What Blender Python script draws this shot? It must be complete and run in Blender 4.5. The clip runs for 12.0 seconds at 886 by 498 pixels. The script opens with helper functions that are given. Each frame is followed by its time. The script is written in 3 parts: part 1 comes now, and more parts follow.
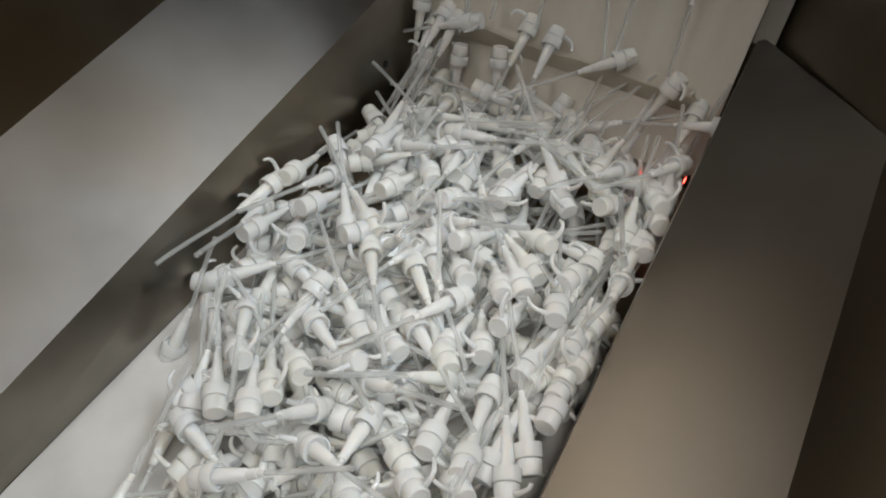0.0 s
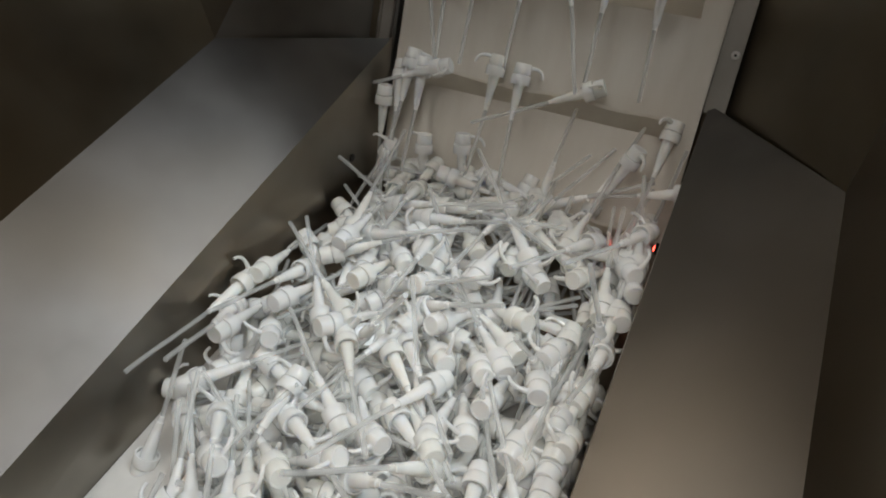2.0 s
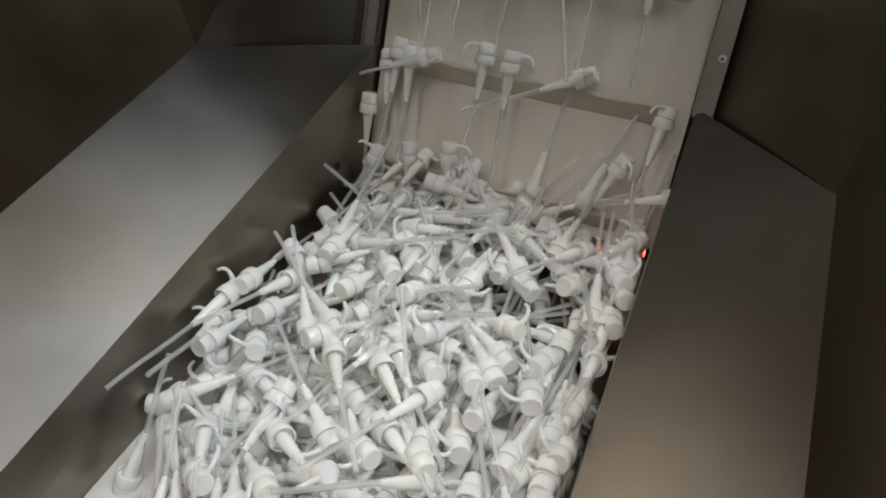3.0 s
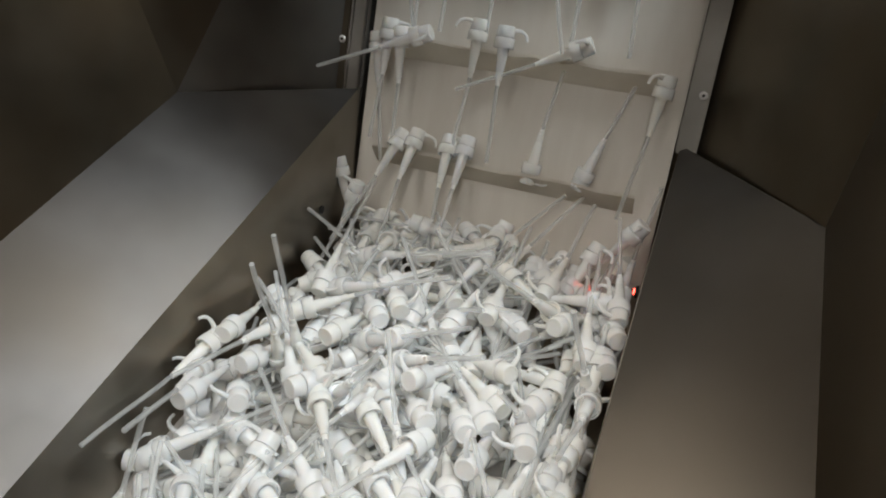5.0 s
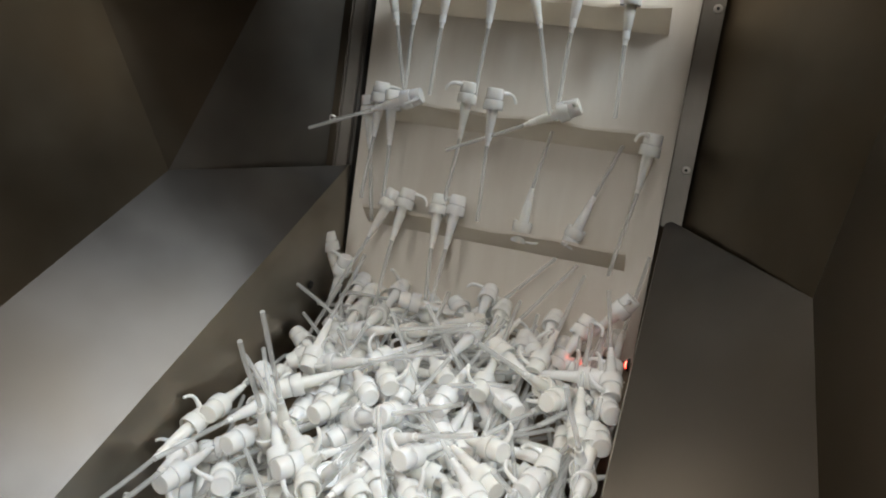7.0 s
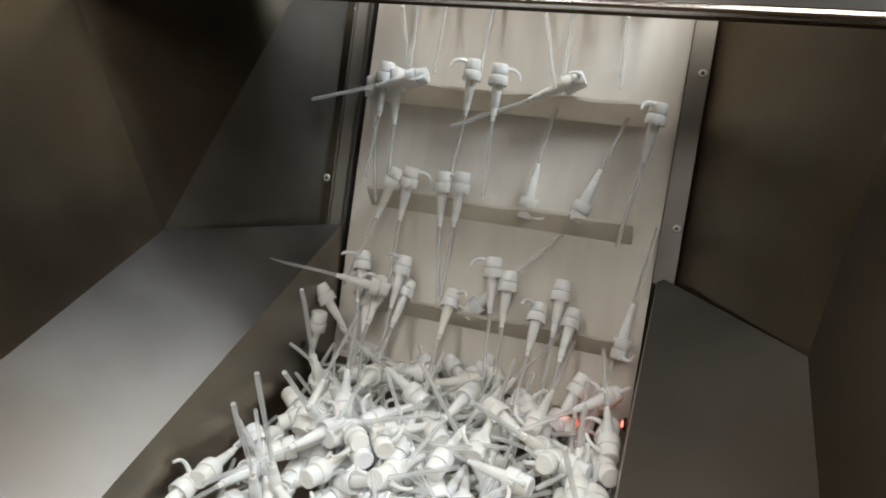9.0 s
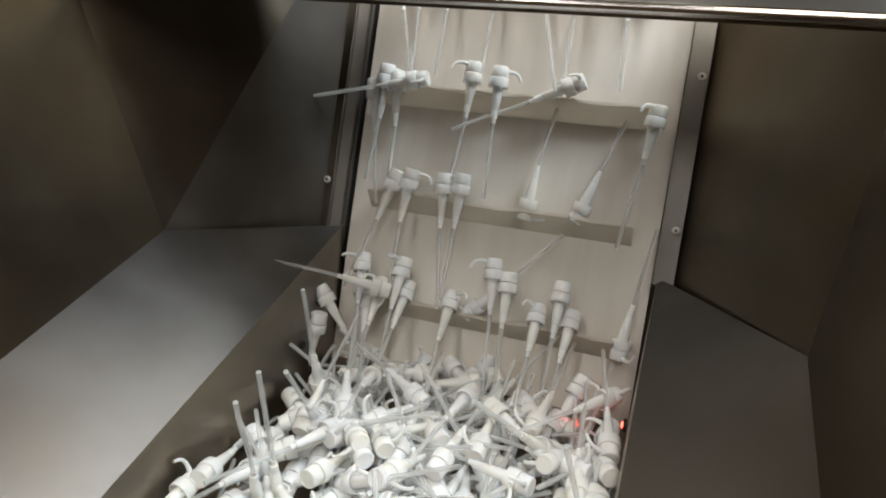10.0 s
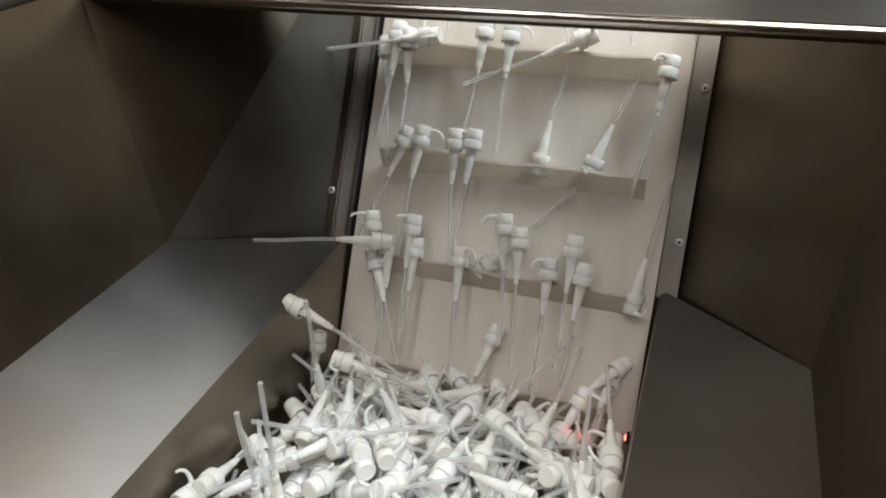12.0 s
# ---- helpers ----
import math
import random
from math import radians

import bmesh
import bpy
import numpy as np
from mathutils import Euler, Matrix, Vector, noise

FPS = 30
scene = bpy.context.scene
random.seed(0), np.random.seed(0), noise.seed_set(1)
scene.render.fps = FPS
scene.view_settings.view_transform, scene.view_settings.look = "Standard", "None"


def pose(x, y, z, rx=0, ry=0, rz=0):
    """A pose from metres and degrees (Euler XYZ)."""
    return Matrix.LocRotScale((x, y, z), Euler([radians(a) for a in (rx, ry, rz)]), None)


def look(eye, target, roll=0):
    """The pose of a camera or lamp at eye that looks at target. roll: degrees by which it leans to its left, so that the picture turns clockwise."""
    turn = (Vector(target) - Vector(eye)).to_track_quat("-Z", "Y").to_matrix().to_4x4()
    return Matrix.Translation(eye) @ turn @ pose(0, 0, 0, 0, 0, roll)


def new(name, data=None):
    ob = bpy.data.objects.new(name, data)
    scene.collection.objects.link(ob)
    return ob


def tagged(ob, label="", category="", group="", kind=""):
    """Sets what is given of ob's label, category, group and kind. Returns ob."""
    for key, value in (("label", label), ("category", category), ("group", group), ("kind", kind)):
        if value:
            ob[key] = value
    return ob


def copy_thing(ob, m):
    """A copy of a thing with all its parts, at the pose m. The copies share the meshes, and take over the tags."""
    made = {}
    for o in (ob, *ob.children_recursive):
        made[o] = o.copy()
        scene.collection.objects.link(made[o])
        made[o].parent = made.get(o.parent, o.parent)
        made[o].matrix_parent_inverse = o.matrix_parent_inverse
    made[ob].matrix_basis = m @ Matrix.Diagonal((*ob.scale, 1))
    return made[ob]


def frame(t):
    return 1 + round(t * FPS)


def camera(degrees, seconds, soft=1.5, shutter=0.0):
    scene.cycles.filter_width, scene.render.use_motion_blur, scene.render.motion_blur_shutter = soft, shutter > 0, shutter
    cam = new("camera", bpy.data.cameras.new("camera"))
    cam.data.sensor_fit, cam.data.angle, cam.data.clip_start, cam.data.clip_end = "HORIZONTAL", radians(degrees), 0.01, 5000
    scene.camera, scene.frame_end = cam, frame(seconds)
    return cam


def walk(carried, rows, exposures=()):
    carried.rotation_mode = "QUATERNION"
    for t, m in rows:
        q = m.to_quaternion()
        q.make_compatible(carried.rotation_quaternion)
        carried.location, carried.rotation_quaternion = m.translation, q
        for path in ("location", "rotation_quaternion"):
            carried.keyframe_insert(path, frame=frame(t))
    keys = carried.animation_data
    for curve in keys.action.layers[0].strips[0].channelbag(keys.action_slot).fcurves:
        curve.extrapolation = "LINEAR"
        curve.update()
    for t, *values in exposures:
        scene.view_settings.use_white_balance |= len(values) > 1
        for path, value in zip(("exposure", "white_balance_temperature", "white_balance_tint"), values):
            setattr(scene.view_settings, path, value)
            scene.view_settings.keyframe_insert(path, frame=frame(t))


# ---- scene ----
cam = camera(65.44, 12.0, soft=1.9)
walk(cam, [
    (0.0, pose(0.2830, -0.7670, 0.8220, 33.712, 2.404, 29.669)),
    (0.5, pose(0.2854, -0.7716, 0.8155, 34.303, 2.484, 28.819)),
    (1.0, pose(0.2858, -0.7761, 0.8154, 35.724, 3.370, 27.765)),
    (1.5, pose(0.2873, -0.7673, 0.8172, 38.091, 3.598, 26.613)),
    (2.0, pose(0.2929, -0.7661, 0.8134, 40.962, 3.775, 25.312)),
    (2.5, pose(0.2895, -0.7597, 0.8096, 41.212, 3.570, 24.171)),
    (3.0, pose(0.2849, -0.7591, 0.8040, 41.492, 3.376, 23.968)),
    (4.8, pose(0.2759, -0.7523, 0.7929, 44.192, 3.393, 22.462)),
    (5.0, pose(0.2806, -0.7495, 0.7920, 44.899, 3.491, 22.271)),
    (5.5, pose(0.2802, -0.7493, 0.7907, 47.348, 3.641, 21.617)),
    (6.0, pose(0.2823, -0.7483, 0.7921, 48.501, 3.694, 21.450)),
    (6.5, pose(0.2825, -0.7490, 0.7923, 49.535, 3.620, 21.211)),
    (7.0, pose(0.2784, -0.7492, 0.7938, 50.874, 3.225, 21.176)),
    (7.5, pose(0.2723, -0.7445, 0.8018, 52.865, 2.887, 20.797)),
    (9.5, pose(0.2708, -0.7554, 0.7983, 55.630, 2.844, 20.287)),
    (10.0, pose(0.2676, -0.7592, 0.7968, 55.854, 2.542, 20.129)),
    (10.5, pose(0.2687, -0.7603, 0.7969, 56.013, 2.471, 20.202)),
    (11.0, pose(0.2723, -0.7571, 0.7958, 56.322, 2.470, 20.513)),
    (11.5, pose(0.2740, -0.7576, 0.7966, 56.836, 2.657, 20.783)),
    (12.0, pose(0.2732, -0.7571, 0.7986, 56.707, 2.725, 20.718)),
], exposures=((0.0, -1.3), (1.5, -1.31), (3.0, -1.18), (5.0, -1.02), (6.5, -0.96), (7.5, -0.8), (9.5, -0.68), (12.0, -0.68)))

# ---- light: fluorescent ceiling fittings of a factory hall, all assumed and out of view ----
world = bpy.data.worlds.new("hall_air")
scene.world = world
world.use_nodes = True
world.node_tree.nodes["Background"].inputs["Color"].default_value = (0.9, 0.95, 1.0, 1)
world.node_tree.nodes["Background"].inputs["Strength"].default_value = 0.02

WARM, COOL, AMBER_FILL = (1.0, 0.953, 0.875), (0.86, 0.955, 1.0), (1.0, 0.82, 0.60)
# Cool one assumed for the belt's top; amber added to brighten the right panel.
LAMPS = ((-0.60, -1.15, 2.75, 0.28, 2.4, 22, WARM), (0.62, -0.75, 2.75, 0.34, 3.2, 31, WARM), (1.65, 0.62, 2.75, 0.9, 0.9, 118, COOL),
         (-2.8, 0.55, 2.75, 1.1, 2.2, 54, AMBER_FILL))


# ---- materials ----
def nodes(name):
    m = bpy.data.materials.new(name)
    m.use_nodes = True
    nt = m.node_tree
    return m, nt, nt.nodes["Principled BSDF"]


def ramp(nt, fac, stops):
    r = nt.nodes.new("ShaderNodeValToRGB")
    while len(r.color_ramp.elements) < len(stops):
        r.color_ramp.elements.new(0.5)
    for e, (p, c) in zip(r.color_ramp.elements, stops):
        e.position, e.color = p, (*c, 1)
    nt.links.new(fac, r.inputs["Fac"])
    return r.outputs["Color"]


def tex(nt, kind, scale, detail=3.0, stretch=(1, 1, 1), coord="Object"):
    co, mp, tx = nt.nodes.new("ShaderNodeTexCoord"), nt.nodes.new("ShaderNodeMapping"), nt.nodes.new(kind)
    mp.inputs["Scale"].default_value = stretch
    tx.inputs["Scale"].default_value = scale
    if "Detail" in tx.inputs:
        tx.inputs["Detail"].default_value = detail
    nt.links.new(co.outputs[coord], mp.inputs["Vector"])
    nt.links.new(mp.outputs["Vector"], tx.inputs["Vector"])
    return tx


def bump(nt, bsdf, height, strength, distance=0.001):
    b = nt.nodes.new("ShaderNodeBump")
    b.inputs["Strength"].default_value, b.inputs["Distance"].default_value = strength, distance
    nt.links.new(height, b.inputs["Height"])
    nt.links.new(b.outputs["Normal"], bsdf.inputs["Normal"])


def steel(name, base, rough, stretch, tint=(1.0, 0.975, 0.95), reflected_tint=(1.0, 0.93, 0.85)):
    """Brushed stainless sheet: fine grain along one axis, cloudy wear and smears; brown patches paint soft reflections.
    """
    m, nt, p = nodes(name)
    p.inputs["Metallic"].default_value = 1.0
    cloud = tex(nt, "ShaderNodeTexNoise", 5.5, 3.0)
    reflected = tex(nt, "ShaderNodeTexNoise", 1.7, 3.0)
    grain = tex(nt, "ShaderNodeTexNoise", 60.0, 2.0, stretch)
    mixed = nt.nodes.new("ShaderNodeMix")
    mixed.data_type = "RGBA"
    lo, hi = [c * base * 0.74 for c in tint], [c * base * 1.24 for c in tint]
    brown = [c * base * k for c, k in zip(tint, reflected_tint)]
    nt.links.new(ramp(nt, reflected.outputs["Fac"], ((0.42, (0, 0, 0)), (0.62, (0.8, 0.8, 0.8)))), mixed.inputs[0])
    nt.links.new(ramp(nt, cloud.outputs["Fac"], ((0.3, lo), (0.7, hi))), mixed.inputs[6])
    mixed.inputs[7].default_value = (*brown, 1)
    nt.links.new(mixed.outputs[2], p.inputs["Base Color"])
    mx = nt.nodes.new("ShaderNodeMath")
    mx.operation = "MULTIPLY_ADD"
    mx.inputs[1].default_value, mx.inputs[2].default_value = 0.20, rough - 0.10
    nt.links.new(cloud.outputs["Fac"], mx.inputs[0])
    nt.links.new(mx.outputs[0], p.inputs["Roughness"])
    bump(nt, p, grain.outputs["Fac"], 0.18, 0.0004)
    return m


STEEL = steel("brushed_stainless_steel", 0.15, 0.34, (1, 30, 1), (1.0, 0.98, 0.965), (1.0, 0.90, 0.77))
# Same steel as the slopes; reflected brown of the hall is in the tint.
STEEL_UP = steel("stainless_upright_brown_reflection", 0.140, 0.36, (1, 1, 30), (1.0, 0.865, 0.67), (0.98, 0.80, 0.57))
# Left back panel's cool sheen is put into this sheet's lighter colour.
STEEL_SHEEN = steel("left_back_sheet_with_sheen", 0.18, 0.42, (30, 1, 1), (1.0, 0.965, 0.91), (1.0, 0.92, 0.82))
# Brighter brown copy; light thrown on the side walls is put into its colour.
STEEL_SIDE = steel("stainless_side_brown_lit", 0.27, 0.34, (1, 30, 1), (1.0, 0.92, 0.80), (0.98, 0.84, 0.68))
STEEL_TRIM = steel("satin_stainless_trim", 0.19, 0.48, (30, 1, 1))
ALLOY = steel("dull_alloy_profile", 0.34, 0.5, (1, 30, 1), (1.0, 0.95, 0.88))
SCREW = steel("zinc_plated_screw", 0.75, 0.5, (1, 1, 1))
POLISHED = steel("polished_stainless_roll", 0.60, 0.20, (30, 1, 1))


def plastic(name, color, rough, sss=0.0, vary=0.05):
    m, nt, p = nodes(name)
    info = nt.nodes.new("ShaderNodeObjectInfo")
    lo, hi = [c * (1 - vary) for c in color], [min(1, c * (1 + vary)) for c in color]
    nt.links.new(ramp(nt, info.outputs["Random"], ((0.0, lo), (1.0, hi))), p.inputs["Base Color"])
    p.inputs["Roughness"].default_value = rough
    p.inputs["Subsurface Weight"].default_value = sss
    p.inputs["Subsurface Radius"].default_value = (1.0, 0.9, 0.8)
    p.inputs["Subsurface Scale"].default_value = 0.010
    n = tex(nt, "ShaderNodeTexNoise", 90.0, 2.0)
    bump(nt, p, n.outputs["Fac"], 0.04, 0.0004)
    return m, nt, p


WHITE = plastic("white_polypropylene", (0.91, 0.915, 0.91), 0.2, 0.6, vary=0.03)[0]
CREAM = plastic("off_white_polypropylene", (0.912, 0.908, 0.87), 0.2, 0.6, vary=0.03)[0]
MILKY, _nt, _p = plastic("milky_polyethylene_tube", (0.93, 0.95, 0.95), 0.10, vary=0.02)
_p.inputs["Roughness"].default_value = 0.14
_clear, _through, _wall, _mix = (_nt.nodes.new("ShaderNode" + k) for k in ("BsdfTransparent", "BsdfTranslucent", "MixShader", "MixShader"))
_clear.inputs["Color"].default_value = (1.0, 1.0, 1.0, 1)
_through.inputs["Color"].default_value = (0.95, 0.97, 0.97, 1)
_wall.inputs[0].default_value, _mix.inputs[0].default_value = 0.45, 0.39       # how milky the wall is
_nt.links.new(_p.outputs[0], _wall.inputs[1])
_nt.links.new(_through.outputs[0], _wall.inputs[2])
_nt.links.new(_clear.outputs[0], _mix.inputs[1])
_nt.links.new(_wall.outputs[0], _mix.inputs[2])
_nt.links.new(_mix.outputs[0], _nt.nodes["Material Output"].inputs["Surface"])

BELT, _nt, _p = nodes("white_polyurethane_belt")
_c = tex(_nt, "ShaderNodeTexNoise", 9.0, 4.0, (3, 0.6, 0.6))
_nt.links.new(ramp(_nt, _c.outputs["Fac"], ((0.3, (0.73, 0.68, 0.61)), (0.75, (0.82, 0.78, 0.715)))), _p.inputs["Base Color"])
_p.inputs["Roughness"].default_value = 0.45
bump(_nt, _p, tex(_nt, "ShaderNodeTexNoise", 400.0, 2.0).outputs["Fac"], 0.08, 0.0004)

CLEAT, _nt, _p = nodes("tan_polyurethane_flight")
_c = tex(_nt, "ShaderNodeTexNoise", 30.0, 4.0)
_nt.links.new(ramp(_nt, _c.outputs["Fac"], ((0.3, (0.68, 0.635, 0.565)), (0.7, (0.77, 0.725, 0.655)))), _p.inputs["Base Color"])
_p.inputs["Roughness"].default_value = 0.5
_through, _mix = _nt.nodes.new("ShaderNodeBsdfTranslucent"), _nt.nodes.new("ShaderNodeMixShader")      # thin enough to let light through
_through.inputs["Color"].default_value = (0.80, 0.755, 0.68, 1)
_mix.inputs[0].default_value = 0.45
_nt.links.new(_p.outputs[0], _mix.inputs[1])
_nt.links.new(_through.outputs[0], _mix.inputs[2])
_nt.links.new(_mix.outputs[0], _nt.nodes["Material Output"].inputs["Surface"])

FLOOR_WHITE, _nt, _p = nodes("white_floor_sheet")
_c = tex(_nt, "ShaderNodeTexNoise", 14.0, 4.0)
_nt.links.new(ramp(_nt, _c.outputs["Fac"], ((0.3, (0.62, 0.61, 0.59)), (0.7, (0.74, 0.73, 0.71)))), _p.inputs["Base Color"])
_p.inputs["Roughness"].default_value = 0.4

DARK, _nt, _p = nodes("black_ring_and_recess_shade")
_p.inputs["Base Color"].default_value = (0.02, 0.02, 0.02, 1)
HALL, _nt, _p = nodes("dim_hall_paint")
_c = tex(_nt, "ShaderNodeTexNoise", 1.2, 4.0)
_nt.links.new(ramp(_nt, _c.outputs["Fac"], ((0.3, (0.15, 0.085, 0.040)), (0.7, (0.22, 0.13, 0.065)))), _p.inputs["Base Color"])
_p.inputs["Roughness"].default_value = 0.8
RED, _nt, _p = nodes("red_led_lens")
_p.inputs["Emission Color"].default_value = (1.0, 0.05, 0.03, 1)
_p.inputs["Emission Strength"].default_value = 25.0
GLOW, _nt, _p = nodes("fluorescent_diffuser")
_p.inputs["Emission Color"].default_value = (1.0, 0.98, 0.94, 1)
_p.inputs["Emission Strength"].default_value = 6.0


# ---- mesh helpers ----
def mesh_of(name, bm, material, smooth=False):
    me = bpy.data.meshes.new(name)
    bm.normal_update()
    if smooth:                                               # turned and moulded edges stay crisp
        for e in bm.edges:
            e.smooth = len(e.link_faces) == 2 and e.calc_face_angle(0.0) < radians(34)
    bm.to_mesh(me)
    bm.free()
    me.materials.append(material)
    if smooth:
        for p in me.polygons:
            p.use_smooth = True
    return me


def part(name, bm, material, parent, label="", smooth=False):
    ob = new(name, mesh_of(name, bm, material, smooth))
    ob.parent = parent
    return tagged(ob, label)


def slab(bm, corners, thick, away):
    """A sheet with the given face corners, thickened away from the side that shows."""
    away = Vector(away).normalized() * thick
    top = [bm.verts.new(Vector(c)) for c in corners]
    low = [bm.verts.new(Vector(c) + away) for c in corners]
    n = len(corners)
    bm.faces.new(top)
    bm.faces.new(low[::-1])
    for i in range(n):
        bm.faces.new((top[i], low[i], low[(i + 1) % n], top[(i + 1) % n]))
    bmesh.ops.recalc_face_normals(bm, faces=bm.faces)
    return bm


def box(bm, lo, hi, m=None, bevel=0.0):
    r = bmesh.ops.create_cube(bm, size=1.0)
    c = [(a + b) / 2 for a, b in zip(lo, hi)]
    s = [b - a for a, b in zip(lo, hi)]
    for v in r["verts"]:
        v.co = Vector((v.co.x * s[0] + c[0], v.co.y * s[1] + c[1], v.co.z * s[2] + c[2]))
    if bevel:
        es = list({e for v in r["verts"] for e in v.link_edges})
        bmesh.ops.bevel(bm, geom=es, offset=bevel, segments=2, affect="EDGES")
    if m is not None:
        bmesh.ops.transform(bm, matrix=m, verts=bm.verts)
    return bm


def lathe(bm, profile, n=16, flute=0.0):
    """Turns (radius, z) pairs round z; flute: depth of ribs on the marked rings."""
    rings = []
    for r, z in profile:
        ring = []
        for i in range(n):
            a = 2 * math.pi * i / n
            k = r - (flute if i % 2 else 0.0) if flute else r
            ring.append(bm.verts.new((k * math.cos(a), k * math.sin(a), z)))
        rings.append(ring)
    for a, b in zip(rings, rings[1:]):
        for i in range(n):
            bm.faces.new((a[i], a[(i + 1) % n], b[(i + 1) % n], b[i]))
    bm.faces.new(rings[0][::-1])
    bm.faces.new(rings[-1])
    return bm


def sweep(bm, path, radii, n=8, cap=True):
    """A round bar along a path of points."""
    rings = []
    pts = [Vector(p) for p in path]
    for i, p in enumerate(pts):
        d = (pts[min(i + 1, len(pts) - 1)] - pts[max(i - 1, 0)]).normalized()
        q = d.to_track_quat("Z", "Y").to_matrix()
        rings.append([bm.verts.new(p + q @ Vector((radii[i] * math.cos(2 * math.pi * k / n), radii[i] * math.sin(2 * math.pi * k / n), 0))) for k in range(n)])
    for a, b in zip(rings, rings[1:]):
        for k in range(n):
            bm.faces.new((a[k], a[(k + 1) % n], b[(k + 1) % n], b[k]))
    if cap:
        bm.faces.new(rings[0][::-1])
        bm.faces.new(rings[-1])
    bmesh.ops.recalc_face_normals(bm, faces=bm.faces)
    return bm


# ---- plan: x across the belt, y along the hopper, z up; the belt's foot at the origin ----
INCLINE = radians(57.87)
UP = Vector((0, math.cos(INCLINE), math.sin(INCLINE)))       # up along the belt
OUT = Vector((0, -math.sin(INCLINE), math.cos(INCLINE)))     # off the belt's face
BELT_FRAME = Matrix(((1, 0, 0, 0), (0, UP.y, OUT.y, 0), (0, UP.z, OUT.z, 0), (0, 0, 0, 1)))  # x across, y up the belt, z off it
HALF, WALL_X, WALL_Z, SLOPE_X, SLOPE_Z = 0.25, 0.258, 0.183, 0.4216, 0.2786
NEAR = -1.05                                                 # the hopper's near end
FLOOR_FALL, FLOOR_Z = 0.116, -0.015


def floor_z(y):
    return FLOOR_Z - FLOOR_FALL * y


def on_belt(x, s, off=0.0):
    return Vector((x, 0, 0)) + UP * s + OUT * off


def sheet(name, corners, away, material, parent, label=""):
    return part(name, slab(bmesh.new(), corners, 0.003, away), material, parent, label)


# ---- hopper ----
def build_hopper():
    hop = tagged(new("hopper"), "brushed stainless steel hopper with folded sloping side panels", "hopper", kind="structure")
    for side in (-1, 1):
        k = side
        foot = on_belt(k * WALL_X, 0.215)
        far_w = (k * WALL_X, 0.100, WALL_Z)
        slope_x, slope_z = (SLOPE_X, SLOPE_Z) if k < 0 else (SLOPE_X + 0.003, SLOPE_Z - 0.010)
        lc = (k * slope_x, -0.118, slope_z)
        rail_x = 0.2925 if k < 0 else 0.280
        rail_foot = on_belt(k * rail_x, 0.20, 0.0165)
        rail_top = on_belt(k * rail_x, 0.72, 0.0165)
        a_top = (-0.3263, 0.2754, 0.5835) if k < 0 else (0.3076, 0.3005, 0.5944)
        b_top = (-0.535, -0.03, 0.612) if k < 0 else (0.460, 0.02, 0.612)
        flat = (rail_foot - Vector(lc)).cross(rail_top - Vector(lc)).normalized()
        a_top = (a_top[0], a_top[1] - flat.dot(Vector(a_top) - rail_foot) / flat.y, a_top[2])   # brought into the back panel's plane
        near_top = (b_top[0], NEAR, b_top[2])
        # upright side sheet beside the pumps, following the floor and the belt
        sheet("side_wall", [(k * WALL_X, NEAR, WALL_Z), (k * HALF, NEAR, floor_z(NEAR) - 0.02), (k * HALF, 0.0, -0.03),
                            (k * WALL_X, foot.y + 0.01, foot.z), far_w], (k, 0, 0), STEEL_SIDE, hop)
        sheet("sloping_panel", [(k * WALL_X, NEAR, WALL_Z), far_w, lc, (k * slope_x, NEAR, slope_z)], (k * 0.3, 0, -1), STEEL, hop)
        sheet("outer_wall", [(k * slope_x, NEAR, slope_z), lc, b_top, near_top], (k, 0, -0.2), STEEL_UP, hop)
        sheet("corner_facet", [lc, a_top, b_top], (k, 1, 0), STEEL_UP, hop)
        # Left panel takes the sheen-coloured copy; the right keeps the brown-tinted one.
        sheet("back_panel", [lc, rail_foot, rail_top, a_top], (k, 1, 0), STEEL_SHEEN if k < 0 else STEEL_UP, hop)
        sheet("gusset", [lc, far_w, rail_foot], (k * 0.2, 1, -0.5), STEEL_UP, hop)
        # rolled lip along the top of the outer wall
        part("rolled_lip", sweep(bmesh.new(), [(b_top[0] + k * 0.004, NEAR, b_top[2]), (b_top[0] + k * 0.004, b_top[1], b_top[2])], [0.007] * 2, 10), STEEL_TRIM, hop, smooth=True)
    for lx in (-0.405, 0.405):
        for ly in (-1.0, -0.2):
            part("leg", box(bmesh.new(), (lx - 0.02, ly - 0.02, -0.95), (lx + 0.02, ly + 0.02, 0.232), None, 0.003), STEEL_TRIM, hop)
    seam = -0.36
    sheet("floor_sheet", [(-HALF, NEAR, floor_z(NEAR)), (HALF, NEAR, floor_z(NEAR)), (HALF, seam, floor_z(seam)), (-HALF, seam, floor_z(seam))], (0, 0, -1), FLOOR_WHITE, hop, "smooth white hopper floor sheet")
    sheet("floor_chute", [(-HALF, seam + 0.001, floor_z(seam) - 0.003), (HALF, seam + 0.001, floor_z(seam) - 0.003), (HALF, 0.005, floor_z(0)), (-HALF, 0.005, floor_z(0))], (0, 0, -1), STEEL_SIDE, hop, "brown steel chute floor under the pumps")
    sheet("near_wall", [(-0.535, NEAR, 0.612), (-SLOPE_X, NEAR, SLOPE_Z), (-WALL_X, NEAR, WALL_Z), (-HALF, NEAR, 0.09), (HALF, NEAR, 0.09), (WALL_X, NEAR, WALL_Z), (SLOPE_X + 0.003, NEAR, SLOPE_Z - 0.010), (0.460, NEAR, 0.612)], (0, -1, 0), STEEL_UP, hop)
    return hop


